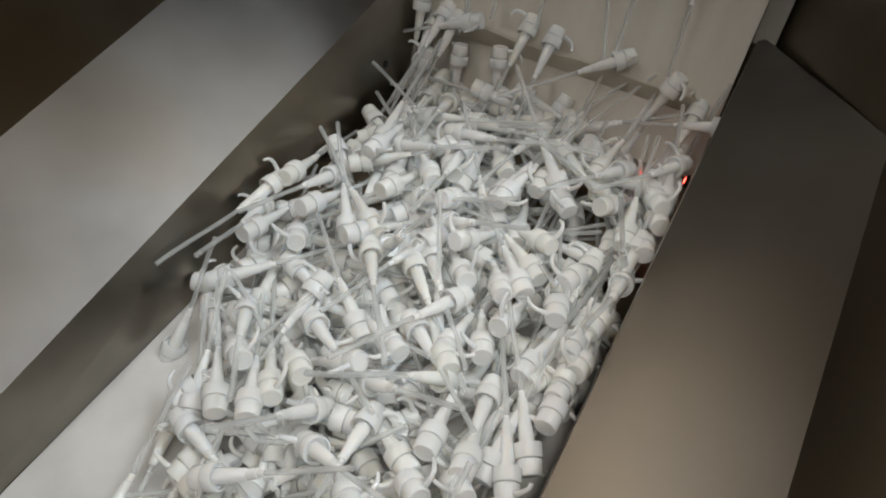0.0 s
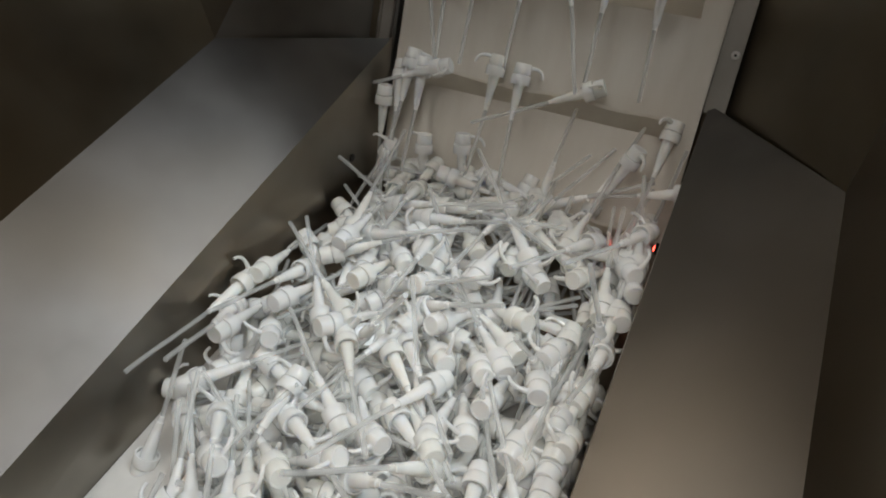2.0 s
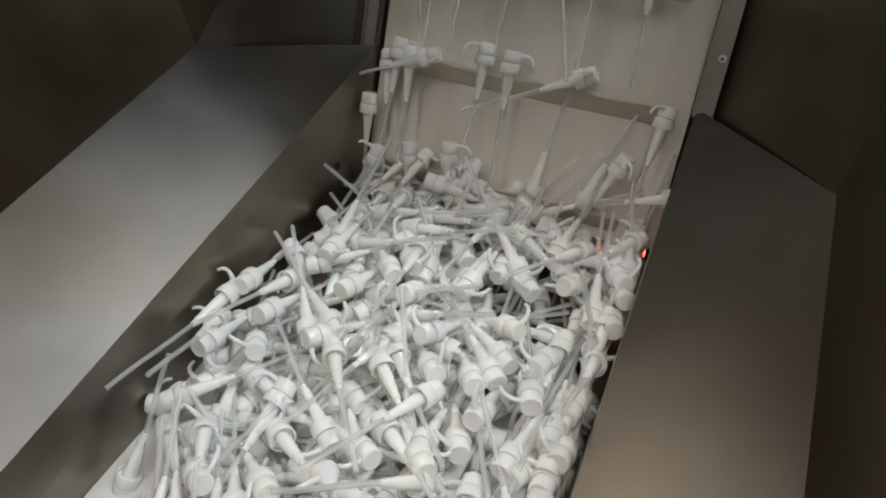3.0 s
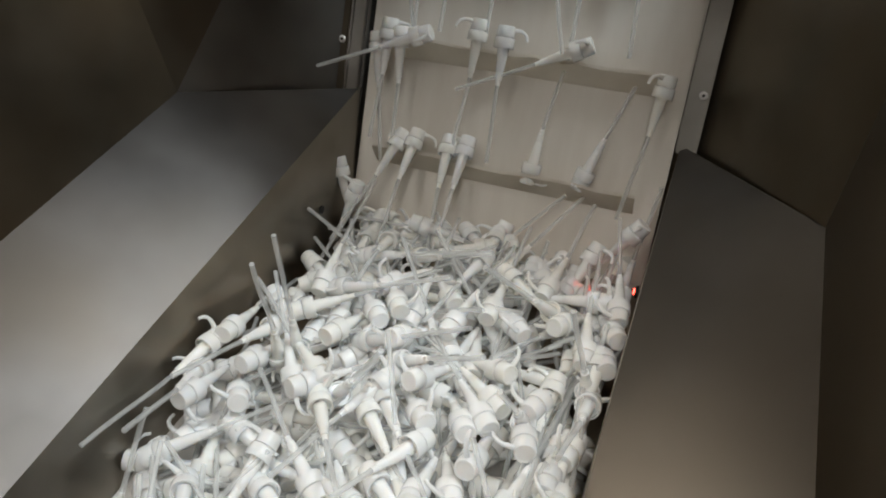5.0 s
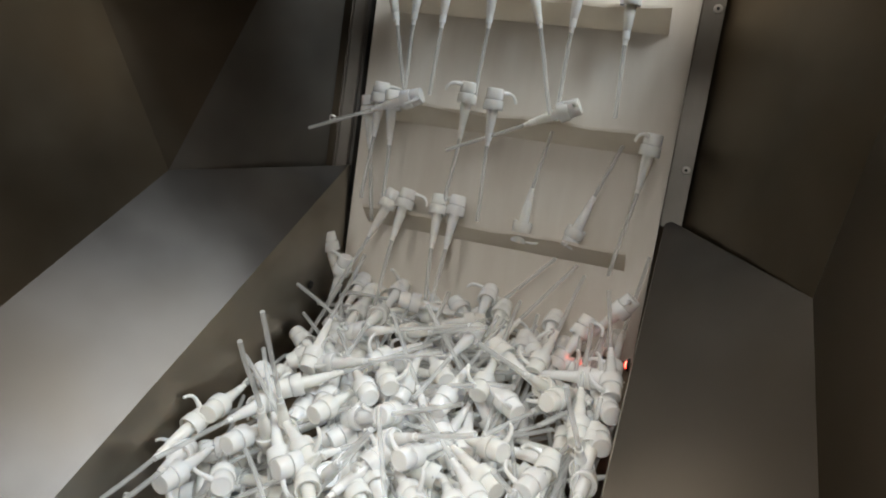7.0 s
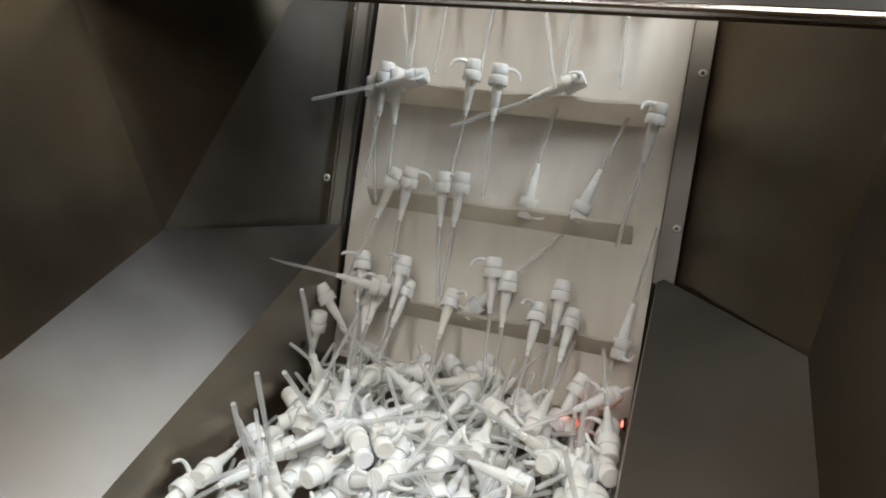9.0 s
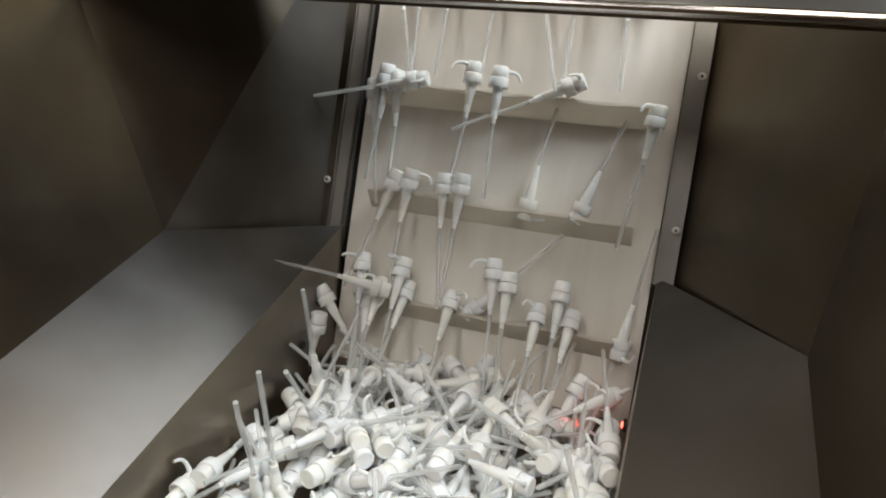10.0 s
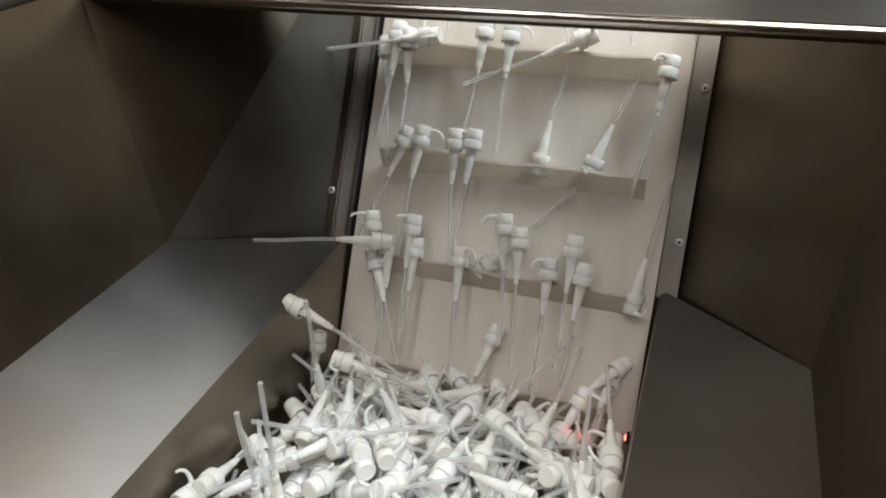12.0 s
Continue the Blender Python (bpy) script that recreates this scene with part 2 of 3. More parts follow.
def build_cover():
    """The cover sheet over the hopper's far end, with its rolled front edge."""
    cov = tagged(new("hopper_cover"), "grey stainless cover sheet with rolled front edge above the belt", "cover", kind="structure")
    part("cover_sheet", box(bmesh.new(), (-0.75, -0.027, 0.603), (0.75, 0.175, 0.606)), STEEL_TRIM, cov)
    bm = bmesh.new()
    sweep(bm, [(-0.75, -0.03, 0.600), (0.75, -0.03, 0.600)], [0.0065] * 2, 14)
    part("rolled_edge", bm, POLISHED, cov, smooth=True)
    part("front_fold", box(bmesh.new(), (-0.75, -0.027, 0.589), (0.75, -0.024, 0.602)), STEEL_UP, cov)
    return cov


def screw(parent, x, s, off):
    m = BELT_FRAME @ pose(x, s, off)
    bm = lathe(bmesh.new(), ((0.0062, -0.001), (0.0062, 0.0008), (0.0052, 0.0022), (0.0026, 0.0024), (0.0024, 0.0010)), 14)
    bmesh.ops.transform(bm, matrix=m, verts=bm.verts)
    sc = part("screw", bm, SCREW, parent, "small countersunk screw", True)
    # Solid black plug: the shade inside the socket is put into its colour.
    bm = lathe(bmesh.new(), ((0.0022, 0.0012), (0.0022, 0.0026)), 6)
    bmesh.ops.transform(bm, matrix=m, verts=bm.verts)
    part("socket", bm, DARK, sc)


def build_rails():
    right = tagged(new("guide_rail"), "flat satin stainless guide rail screwed beside the belt", "rail", group="guide rails", kind="structure")
    part("strip", box(bmesh.new(), (0.252, 0.197, 0.012), (0.281, 0.75, 0.024), BELT_FRAME, 0.0015), ALLOY, right)
    for s in (0.28, 0.50):
        screw(right, 0.272, s, 0.0245)
    left = tagged(new("guide_rail"), "folded satin stainless guide rail screwed beside the belt", "rail", group="guide rails", kind="structure")
    part("strip", box(bmesh.new(), (-0.296, 0.203, 0.012), (-0.283, 0.75, 0.022), BELT_FRAME, 0.0008), STEEL_UP, left)
    for x in (-0.2973, -0.2829):
        part("folded_edge", box(bmesh.new(), (x, 0.203, 0.012), (x + 0.0014, 0.75, 0.0226), BELT_FRAME, 0.0005), POLISHED, left, "thin bright folded edge")
    part("web", box(bmesh.new(), (-0.2812, 0.10, -0.02), (-0.262, 0.75, 0.014), BELT_FRAME, 0.001), ALLOY, left)
    part("edge_strip", box(bmesh.new(), (-0.2615, 0.10, -0.02), (-0.256, 0.75, 0.006), BELT_FRAME, 0.001), STEEL_TRIM, left)
    screw(left, -0.2925, 0.282, 0.0225)


def build_light_block():
    """Unseen casing, added to keep light from leaking past the belt's edges."""
    blocker = tagged(new("belt_bed"), "unseen dark steel plates blocking light behind the belt", "conveyor casing", kind="structure")
    part("back_plate", box(bmesh.new(), (-0.31, -0.30, -0.060), (0.31, 1.20, -0.045), BELT_FRAME), STEEL_UP, blocker)
    for k in (-1, 1):
        lo, hi = sorted((k * 0.2515, k * 0.31))
        part("side_cheek", box(bmesh.new(), (lo, 0.02, -0.045), (hi, 1.20, -0.012), BELT_FRAME), STEEL_UP, blocker)


# ---- conveyor belt with flights ----
PITCH = 0.1725


def build_belt():
    belt = tagged(new("conveyor_belt"), "white inclined conveyor belt with wavy cross flights", "conveyor belt")
    bm = bmesh.new()
    ny = 60
    grid = [[bm.verts.new((x, -0.62 + 1.75 * j / ny, 0.0)) for x in (-0.25, -0.125, 0, 0.125, 0.25)] for j in range(ny + 1)]
    for a, b in zip(grid, grid[1:]):
        for i in range(4):
            bm.faces.new((a[i], a[i + 1], b[i + 1], b[i]))
    ret = bmesh.ops.extrude_face_region(bm, geom=bm.faces[:])
    for v in ret["geom"]:
        if isinstance(v, bmesh.types.BMVert):
            v.co.z -= 0.004
    bmesh.ops.recalc_face_normals(bm, faces=bm.faces)
    bmesh.ops.transform(bm, matrix=BELT_FRAME, verts=bm.verts)
    part("belt_strip", bm, BELT, belt, "smooth off-white belt")
    for i in range(-3, 5):
        rnd = random.Random(40 + i)
        bm = bmesh.new()
        n, h = 28, 0.030
        rows = []
        for k in range(n + 1):
            x = -0.213 + 0.426 * k / n
            wave = 0.0016 * math.sin(k * 0.45 + i) + 0.0008 * math.sin(k * 1.3 + 2 * i) + rnd.uniform(-0.0005, 0.0005)
            sag = 0.003 * math.cos(math.pi * (k / n - 0.5))
            rows.append([bm.verts.new((x, 0.108 + PITCH * i + dy, z)) for dy, z in
                         ((-0.0320, 0.0005), (-0.0165 + wave * 0.5, h * 0.6), (-0.0030 + wave - sag, h + 0.001), (0.0015 + wave - sag, h), (-0.0115 + wave * 0.5, h * 0.6), (-0.0270, 0.0005))])
        for a, b in zip(rows, rows[1:]):
            for j in range(5):
                bm.faces.new((a[j], a[j + 1], b[j + 1], b[j]))
        bm.faces.new(rows[0])
        bm.faces.new(rows[-1][::-1])
        bmesh.ops.recalc_face_normals(bm, faces=bm.faces)
        bmesh.ops.transform(bm, matrix=BELT_FRAME, verts=bm.verts)
        part("flight", bm, CLEAT, belt, "thin tan plastic flight", True)
    return belt


TRAVEL = ((0, 0), (1.1, 0.002), (1.5, 0.041), (1.8, 0.071), (2.7, 0.071), (3.0, 0.097), (3.2, 0.120), (3.85, 0.192), (4.8, 0.192), (6.78, 0.192),
          (7.0, 0.216), (7.5, 0.265), (8.3, 0.344), (10.2, 0.344), (10.5, 0.376), (10.95, 0.421), (11.88, 0.421), (12.0, 0.431))


def travel(t):
    for (a, u), (b, v) in zip(TRAVEL, TRAVEL[1:]):
        if t <= b:
            return u + (v - u) * (t - a) / (b - a)
    return TRAVEL[-1][1]


# ---- pump dispensers ----
PUMP_LABEL = "white plastic lotion pump with milky dip tube"


def build_pump(tube, bend, spout, material):
    """Origin at the collar's lower rim; the head up z, the dip tube down."""
    pump = tagged(new("pump_dispenser"), PUMP_LABEL, "pump dispenser", "loose pump dispensers")
    bm = lathe(bmesh.new(), ((0.0080, 0.0045), (0.0124, 0.0045), (0.0128, 0.0002), (0.0146, 0.0), (0.0150, 0.0008), (0.0148, 0.0135), (0.0141, 0.0148), (0.0110, 0.0150)), 32, 0.0003)
    part("collar", bm, material, pump, "ribbed white screw collar with a hollow skirt", True)
    bm = lathe(bmesh.new(), ((0.0106, 0.0145), (0.0106, 0.0161), (0.0131, 0.0162), (0.0134, 0.0169), (0.0124, 0.0305), (0.0117, 0.0318), (0.0098, 0.0321), (0.0093, 0.0315), (0.0030, 0.0314)), 22)
    head = part("head", bm, material, pump, "", True)
    drop = 0.0 if spout else 0.005
    bm = sweep(bmesh.new(), [(0.009, 0, 0.0258), (0.017, 0, 0.0274), (0.024, 0, 0.0272), (0.030, 0, 0.0248 + drop * 0.4), (0.0338, 0, 0.0200 + drop), (0.0355, 0, 0.0140 + drop * 1.6)],
               [0.0038, 0.0031, 0.0027, 0.0025, 0.0023, 0.0020], 9)
    part("spout", bm, material, head, "", True)
    bm = lathe(bmesh.new(), ((0.0034, -0.054), (0.0037, -0.0465), (0.0050, -0.0460), (0.0054, -0.034), (0.0058, -0.0335), (0.0078, -0.010), (0.0086, 0.0050)), 14)
    part("housing", bm, material, pump, "", True)
    n = 7
    path = [(bend * math.sin(math.pi * 0.5 * k / n) ** 2, 0, -0.044 - tube * k / n) for k in range(n + 1)]
    part("dip_tube", sweep(bmesh.new(), path, [0.0030] * (n + 1), 8), MILKY, pump, "milky translucent tube", True)
    return pump


def aim(head, tail, spin=0.0):
    """The pose of a pump whose collar is at head and whose tube points to tail."""
    d = (Vector(head) - Vector(tail)).normalized()
    return Matrix.Translation(head) @ d.to_track_quat("Z", "Y").to_matrix().to_4x4() @ pose(0, 0, 0, 0, 0, spin)


KINDS = [build_pump(0.125, 0.003, True, WHITE), build_pump(0.110, -0.006, False, WHITE), build_pump(0.135, 0.008, True, CREAM)]
for _k, _m in zip(KINDS, (pose(0.10, -0.86, 0.105, 85, 0, 20), pose(0.02, -0.90, 0.109, 88, 0, 200), pose(0.17, -0.90, 0.109, 88, 0, 90))):
    _k.matrix_basis = _m
MOVERS = []


def put(kind, head, tail, spin):
    return copy_thing(KINDS[kind], aim(head, tail, spin))


def shift(kind, spin, *rows):
    """A pump that the belt drags about: (seconds, collar, tip of the housing)."""
    MOVERS.append((put(kind, rows[0][1], rows[0][2], spin), [(t, aim(h, q, spin)) for t, h, q in rows]))


def rider(kind, x, s, off, lean, spin, settled=None):
    """A pump caught on a flight: it lies in the heap until its flight comes up through it, then hangs on the belt."""
    def at(t):
        k = s + travel(t)
        turned = 0.0 if settled is None else min(1.0, max(0.0, (t - 6.8) / 4.2))
        a = radians(lean + ((settled or 0.0) - lean) * turned)
        start = 0.11 if abs(math.sin(a)) > 0.9 else 0.20
        low = min(1.0, max(0.0, (start - k) / 0.17))
        hang = Vector((math.sin(a), 0, 0)) - UP * math.cos(a)
        lie = Vector((math.sin(a) * 0.5, -0.97, 0.10))
        d = (hang * (1 - low) + lie * low).normalized() if math.cos(a) > 0 or low == 0 else hang
        h = on_belt(x, max(k, -0.02 + 0.05 * k if k < 0 else k, -0.035), off)
        return aim(h, h + d, spin)
    times = sorted({t for t, _ in TRAVEL} | {3.5, 7.75, 8.0, 10.7})
    hung = tagged(copy_thing(KINDS[kind], at(0)), "white plastic lotion pump caught on a conveyor belt flight", group="pumps riding the belt")
    MOVERS.append((hung, [(t, at(t)) for t in times]))


def heap_edge(x, y):
    return min(1.0, max(0.0, (y + 0.56 + 2.5 * (x + 0.25)) / 0.18))


def heap_top(x, y):
    """Height of the heap of pumps in the hopper."""
    return floor_z(y) + (0.088 + 0.05 * max(0.0, x)) * heap_edge(x, y) - 0.05 * max(0.0, (y + 0.06) / 0.12)


def heap():
    # the lower layers, tumbled at random
    rnd = random.Random(7)
    made = 0
    while made < 124:
        x, y = rnd.uniform(-0.234, 0.234), rnd.uniform(-0.92, 0.02) if made < 104 else rnd.uniform(-0.38, -0.02)
        thick = heap_top(x, y) - floor_z(y)
        if thick < 0.03:
            continue
        z = floor_z(y) + 0.016 + (thick - 0.03) * rnd.choice((0.05, 0.25, 0.45, 0.62, 0.72))
        a, tilt = rnd.uniform(0, 2 * math.pi), rnd.gauss(0, 0.2)
        d = Vector((math.cos(a) * math.cos(tilt), math.sin(a) * math.cos(tilt), math.sin(tilt)))
        tip = Vector((x, y, z)) + d * 0.17
        if abs(tip.x) > 0.247 or tip.z < floor_z(tip.y) + 0.004 or tip.y > 0.02 + tip.z * 0.6:
            continue
        kind, spin = rnd.randrange(3), rnd.uniform(0, 360)
        if x > -0.19 or y < -0.27:                           # the heap has slid away from the left wall near the belt
            put(kind, (x, y, z), tip, spin)
        made += 1
    # the deepest pumps, too many and too hidden to count
    verts, faces, slots = [], [], []
    shapes = []
    for kind in KINDS[:2]:
        bits = [c for c in kind.children_recursive]
        shapes.append([(c.data, c.data.materials[0] is MILKY) for c in bits])
    made = 0
    while made < 170:
        x, y = rnd.uniform(-0.232, 0.232), rnd.uniform(-0.88, -0.06)
        thick = heap_top(x, y) - floor_z(y)
        if thick < 0.05:
            continue
        z = floor_z(y) + 0.018 + (thick - 0.062) * rnd.random()
        a, tilt = rnd.uniform(0, 2 * math.pi), rnd.gauss(0, 0.12)
        d = Vector((math.cos(a) * math.cos(tilt), math.sin(a) * math.cos(tilt), math.sin(tilt)))
        tip = Vector((x, y, z)) + d * 0.17
        if abs(tip.x) > 0.245 or tip.z < floor_z(tip.y) + 0.004 or tip.z > heap_top(tip.x, tip.y) - 0.01 or tip.y > 0.0:
            continue
        m = aim((x, y, z), tip, rnd.uniform(0, 360))
        for me, milky in shapes[made % 2]:
            base = len(verts)
            verts += [m @ v.co for v in me.vertices]
            faces += [[base + i for i in p.vertices] for p in me.polygons]
            slots += [int(milky)] * len(me.polygons)
        made += 1
    me = bpy.data.meshes.new("buried_pumps")
    me.from_pydata(verts, [], faces)
    # Cream puts the warm bounced light of the heap's depth into the colour.
    me.materials.append(CREAM)
    me.materials.append(MILKY)
    me.polygons.foreach_set("material_index", slots)
    me.shade_smooth()
    me.set_sharp_from_angle(angle=radians(34))
    tagged(new("buried_pumps", me), "deep layer of white lotion pumps filling the hopper", "pump dispensers", kind="stuff")
    # pumps packed along the right wall
    for i in range(18):
        x, y = rnd.uniform(0.185, 0.232), -0.14 - 0.043 * i
        z = heap_top(x, y) - rnd.choice((0.0, 0.015, 0.035))
        a = rnd.choice((-1, 1)) * math.pi / 2 + rnd.uniform(-0.25, 0.12)
        tilt = rnd.uniform(-0.18, 0.18)
        d = Vector((min(0.02, math.cos(a)), math.sin(a), tilt))
        put(rnd.randrange(3), (x, y, z), Vector((x, y, z)) + d, rnd.uniform(0, 360))
    # pumps on the heap's face
    put(2, (-0.233, -0.396, 0.112), (-0.237, -0.444, 0.121), 66)
    put(2, (-0.220, -0.347, 0.107), (-0.225, -0.303, 0.086), 242)
    put(0, (-0.198, -0.452, 0.122), (-0.197, -0.408, 0.101), 310)
    put(1, (-0.157, -0.433, 0.109), (-0.185, -0.400, 0.086), 132)
    put(0, (-0.158, -0.382, 0.114), (-0.150, -0.339, 0.092), 240)
    put(0, (-0.059, -0.192, 0.089), (-0.031, -0.152, 0.079), 118)
    put(2, (-0.110, -0.126, 0.086), (-0.101, -0.168, 0.111), 199)
    put(2, (-0.044, -0.232, 0.099), (-0.072, -0.194, 0.087), 32)
    put(2, (-0.161, -0.216, 0.089), (-0.165, -0.167, 0.097), 21)
    put(0, (-0.119, -0.229, 0.092), (-0.074, -0.228, 0.111), 137)
    put(2, (-0.141, -0.281, 0.101), (-0.098, -0.247, 0.102), 198)
    put(1, (-0.063, -0.261, 0.104), (-0.097, -0.227, 0.091), 202)
    put(2, (-0.086, -0.305, 0.107), (-0.076, -0.261, 0.088), 227)
    put(0, (-0.003, -0.293, 0.112), (0.007, -0.256, 0.080), 187)
    put(0, (-0.018, -0.226, 0.087), (-0.019, -0.177, 0.091), 253)
    put(2, (0.013, -0.191, 0.086), (-0.019, -0.156, 0.073), 223)
    put(1, (0.047, -0.239, 0.104), (0.054, -0.191, 0.101), 215)
    put(2, (0.178, -0.198, 0.099), (0.194, -0.159, 0.073), 208)
    put(1, (0.234, -0.196, 0.104), (0.214, -0.158, 0.080), 349)
    put(0, (0.234, -0.154, 0.107), (0.225, -0.106, 0.105), 143)
    put(2, (0.211, -0.237, 0.115), (0.203, -0.188, 0.111), 356)
    put(1, (-0.113, -0.384, 0.106), (-0.143, -0.345, 0.111), 277)
    put(2, (-0.085, -0.376, 0.120), (-0.126, -0.349, 0.117), 53)
    put(0, (-0.074, -0.396, 0.119), (-0.052, -0.357, 0.098), 324)
    put(2, (-0.045, -0.427, 0.123), (-0.016, -0.464, 0.137), 136)
    put(0, (-0.039, -0.395, 0.112), (-0.016, -0.401, 0.154), 246)
    put(1, (-0.001, -0.378, 0.118), (-0.018, -0.424, 0.125), 45)
    put(0, (0.020, -0.392, 0.112), (0.052, -0.427, 0.124), 210)
    put(0, (0.047, -0.341, 0.116), (0.062, -0.303, 0.089), 150)
    put(1, (0.057, -0.387, 0.116), (0.026, -0.356, 0.093), 60)
    put(2, (0.114, -0.295, 0.101), (0.074, -0.277, 0.079), 23)
    put(2, (0.122, -0.338, 0.110), (0.083, -0.311, 0.101), 169)
    put(1, (0.122, -0.366, 0.118), (0.089, -0.332, 0.107), 258)
    put(0, (0.183, -0.322, 0.109), (0.196, -0.277, 0.093), 158)
    put(0, (0.227, -0.291, 0.105), (0.222, -0.298, 0.150), 307)
    put(0, (0.234, -0.243, 0.109), (0.219, -0.201, 0.088), 208)
    put(1, (0.172, -0.361, 0.115), (0.170, -0.378, 0.161), 79)
    put(1, (0.234, -0.322, 0.121), (0.234, -0.360, 0.152), 160)
    put(0, (-0.042, -0.305, 0.100), (-0.002, -0.309, 0.128), 193)
    put(1, (0.035, -0.134, 0.093), (0.028, -0.181, 0.105), 329)
    put(2, (0.097, -0.151, 0.097), (0.137, -0.180, 0.098), 286)
    put(2, (0.138, -0.125, 0.083), (0.145, -0.076, 0.082), 138)
    put(2, (0.080, -0.194, 0.093), (0.080, -0.145, 0.085), 121)
    put(1, (0.014, -0.331, 0.115), (0.050, -0.339, 0.148), 132)
    put(2, (0.153, -0.185, 0.098), (0.142, -0.199, 0.124), 173)
    put(1, (-0.214, -0.620, 0.070), (-0.205, -0.587, 0.105), 296)
    put(1, (-0.092, -0.654, 0.141), (-0.123, -0.618, 0.132), 315)
    put(0, (-0.104, -0.606, 0.139), (-0.141, -0.586, 0.114), 30)
    put(1, (-0.021, -0.725, 0.156), (0.020, -0.705, 0.175), 238)
    put(1, (0.009, -0.626, 0.139), (0.002, -0.653, 0.179), 311)
    put(2, (0.110, -0.530, 0.138), (0.091, -0.555, 0.176), 250)
    put(0, (0.164, -0.526, 0.128), (0.172, -0.571, 0.145), 346)
    put(1, (0.124, -0.459, 0.118), (0.103, -0.420, 0.097), 128)
    put(1, (0.189, -0.459, 0.133), (0.196, -0.412, 0.121), 303)
    put(0, (0.231, -0.497, 0.139), (0.231, -0.449, 0.128), 186)
    put(1, (0.222, -0.548, 0.138), (0.196, -0.507, 0.143), 304)
    put(1, (0.216, -0.581, 0.142), (0.194, -0.538, 0.140), 53)
    put(0, (0.217, -0.417, 0.132), (0.214, -0.372, 0.114), 291)
    put(0, (0.179, -0.380, 0.125), (0.164, -0.337, 0.107), 158)
    put(2, (0.234, -0.435, 0.131), (0.234, -0.393, 0.106), 137)
    put(0, (0.106, -0.382, 0.115), (0.081, -0.347, 0.091), 347)
    put(2, (-0.048, -0.616, 0.140), (-0.079, -0.583, 0.121), 49)
    put(1, (-0.019, -0.503, 0.119), (-0.058, -0.474, 0.122), 170)
    put(0, (0.070, -0.440, 0.128), (0.054, -0.482, 0.149), 224)
    put(0, (-0.074, -0.511, 0.133), (-0.075, -0.560, 0.131), 40)
    put(2, (0.011, -0.414, 0.114), (0.047, -0.447, 0.119), 111)
    put(1, (0.008, -0.565, 0.142), (-0.032, -0.572, 0.114), 138)
    put(0, (0.050, -0.566, 0.131), (0.085, -0.570, 0.165), 17)
    put(0, (0.071, -0.617, 0.145), (0.077, -0.660, 0.168), 161)
    put(1, (0.137, -0.582, 0.149), (0.131, -0.537, 0.132), 328)
    put(2, (0.111, -0.618, 0.138), (0.069, -0.597, 0.126), 176)
    put(1, (0.032, -0.515, 0.131), (-0.011, -0.498, 0.117), 149)
    put(1, (0.061, -0.489, 0.127), (0.099, -0.516, 0.143), 237)
    put(1, (-0.044, -0.538, 0.128), (-0.004, -0.558, 0.146), 148)
    put(1, (0.097, -0.477, 0.126), (0.095, -0.433, 0.104), 18)
    put(0, (0.141, -0.424, 0.131), (0.144, -0.382, 0.106), 102)
    put(2, (0.203, -0.466, 0.124), (0.214, -0.424, 0.100), 261)
    put(2, (0.230, -0.373, 0.123), (0.235, -0.326, 0.108), 113)
    put(1, (0.229, -0.467, 0.126), (0.233, -0.423, 0.103), 339)
    put(1, (0.177, -0.586, 0.149), (0.168, -0.543, 0.127), 278)
    put(0, (0.137, -0.638, 0.145), (0.101, -0.617, 0.119), 34)
    put(1, (0.047, -0.659, 0.154), (0.085, -0.667, 0.184), 61)
    put(0, (0.093, -0.677, 0.157), (0.060, -0.656, 0.129), 17)
    put(2, (-0.035, -0.589, 0.145), (-0.073, -0.567, 0.123), 262)
    put(1, (-0.051, -0.644, 0.149), (-0.079, -0.606, 0.133), 295)
    put(1, (-0.129, -0.566, 0.126), (-0.102, -0.598, 0.151), 61)
    put(1, (0.175, -0.616, 0.142), (0.141, -0.593, 0.115), 122)
    put(2, (0.096, -0.499, 0.135), (0.062, -0.467, 0.118), 274)
    put(0, (-0.177, -0.338, 0.105), (-0.179, -0.379, 0.131), 211)
    put(0, (-0.216, -0.435, 0.117), (-0.201, -0.471, 0.146), 27)
    put(0, (-0.046, -0.652, 0.079), (-0.092, -0.667, 0.068), 174)
    put(1, (-0.166, -0.587, 0.071), (-0.166, -0.637, 0.065), 31)
    # pumps that slip or are dragged as the belt runs
    shift(0, 62, (0.00, (-0.110, -0.158, 0.088), (-0.064, -0.159, 0.106)), (6.90, (-0.110, -0.158, 0.088), (-0.064, -0.159, 0.106)), (8.20, (-0.090, -0.240, 0.100), (-0.075, -0.198, 0.080)), (12.00, (-0.090, -0.240, 0.100), (-0.075, -0.198, 0.080)))
    shift(2, 61, (0.00, (-0.047, -0.137, 0.085), (-0.011, -0.153, 0.113)), (6.90, (-0.047, -0.137, 0.085), (-0.011, -0.153, 0.113)), (8.20, (-0.029, -0.219, 0.098), (0.005, -0.185, 0.087)), (12.00, (-0.029, -0.219, 0.098), (0.005, -0.185, 0.087)))
    shift(0, 122, (0.00, (0.111, -0.219, 0.100), (0.074, -0.188, 0.095)), (6.80, (0.111, -0.219, 0.100), (0.074, -0.188, 0.095)), (8.10, (0.130, -0.249, 0.108), (0.083, -0.238, 0.104)), (12.00, (0.130, -0.249, 0.108), (0.083, -0.238, 0.104)))
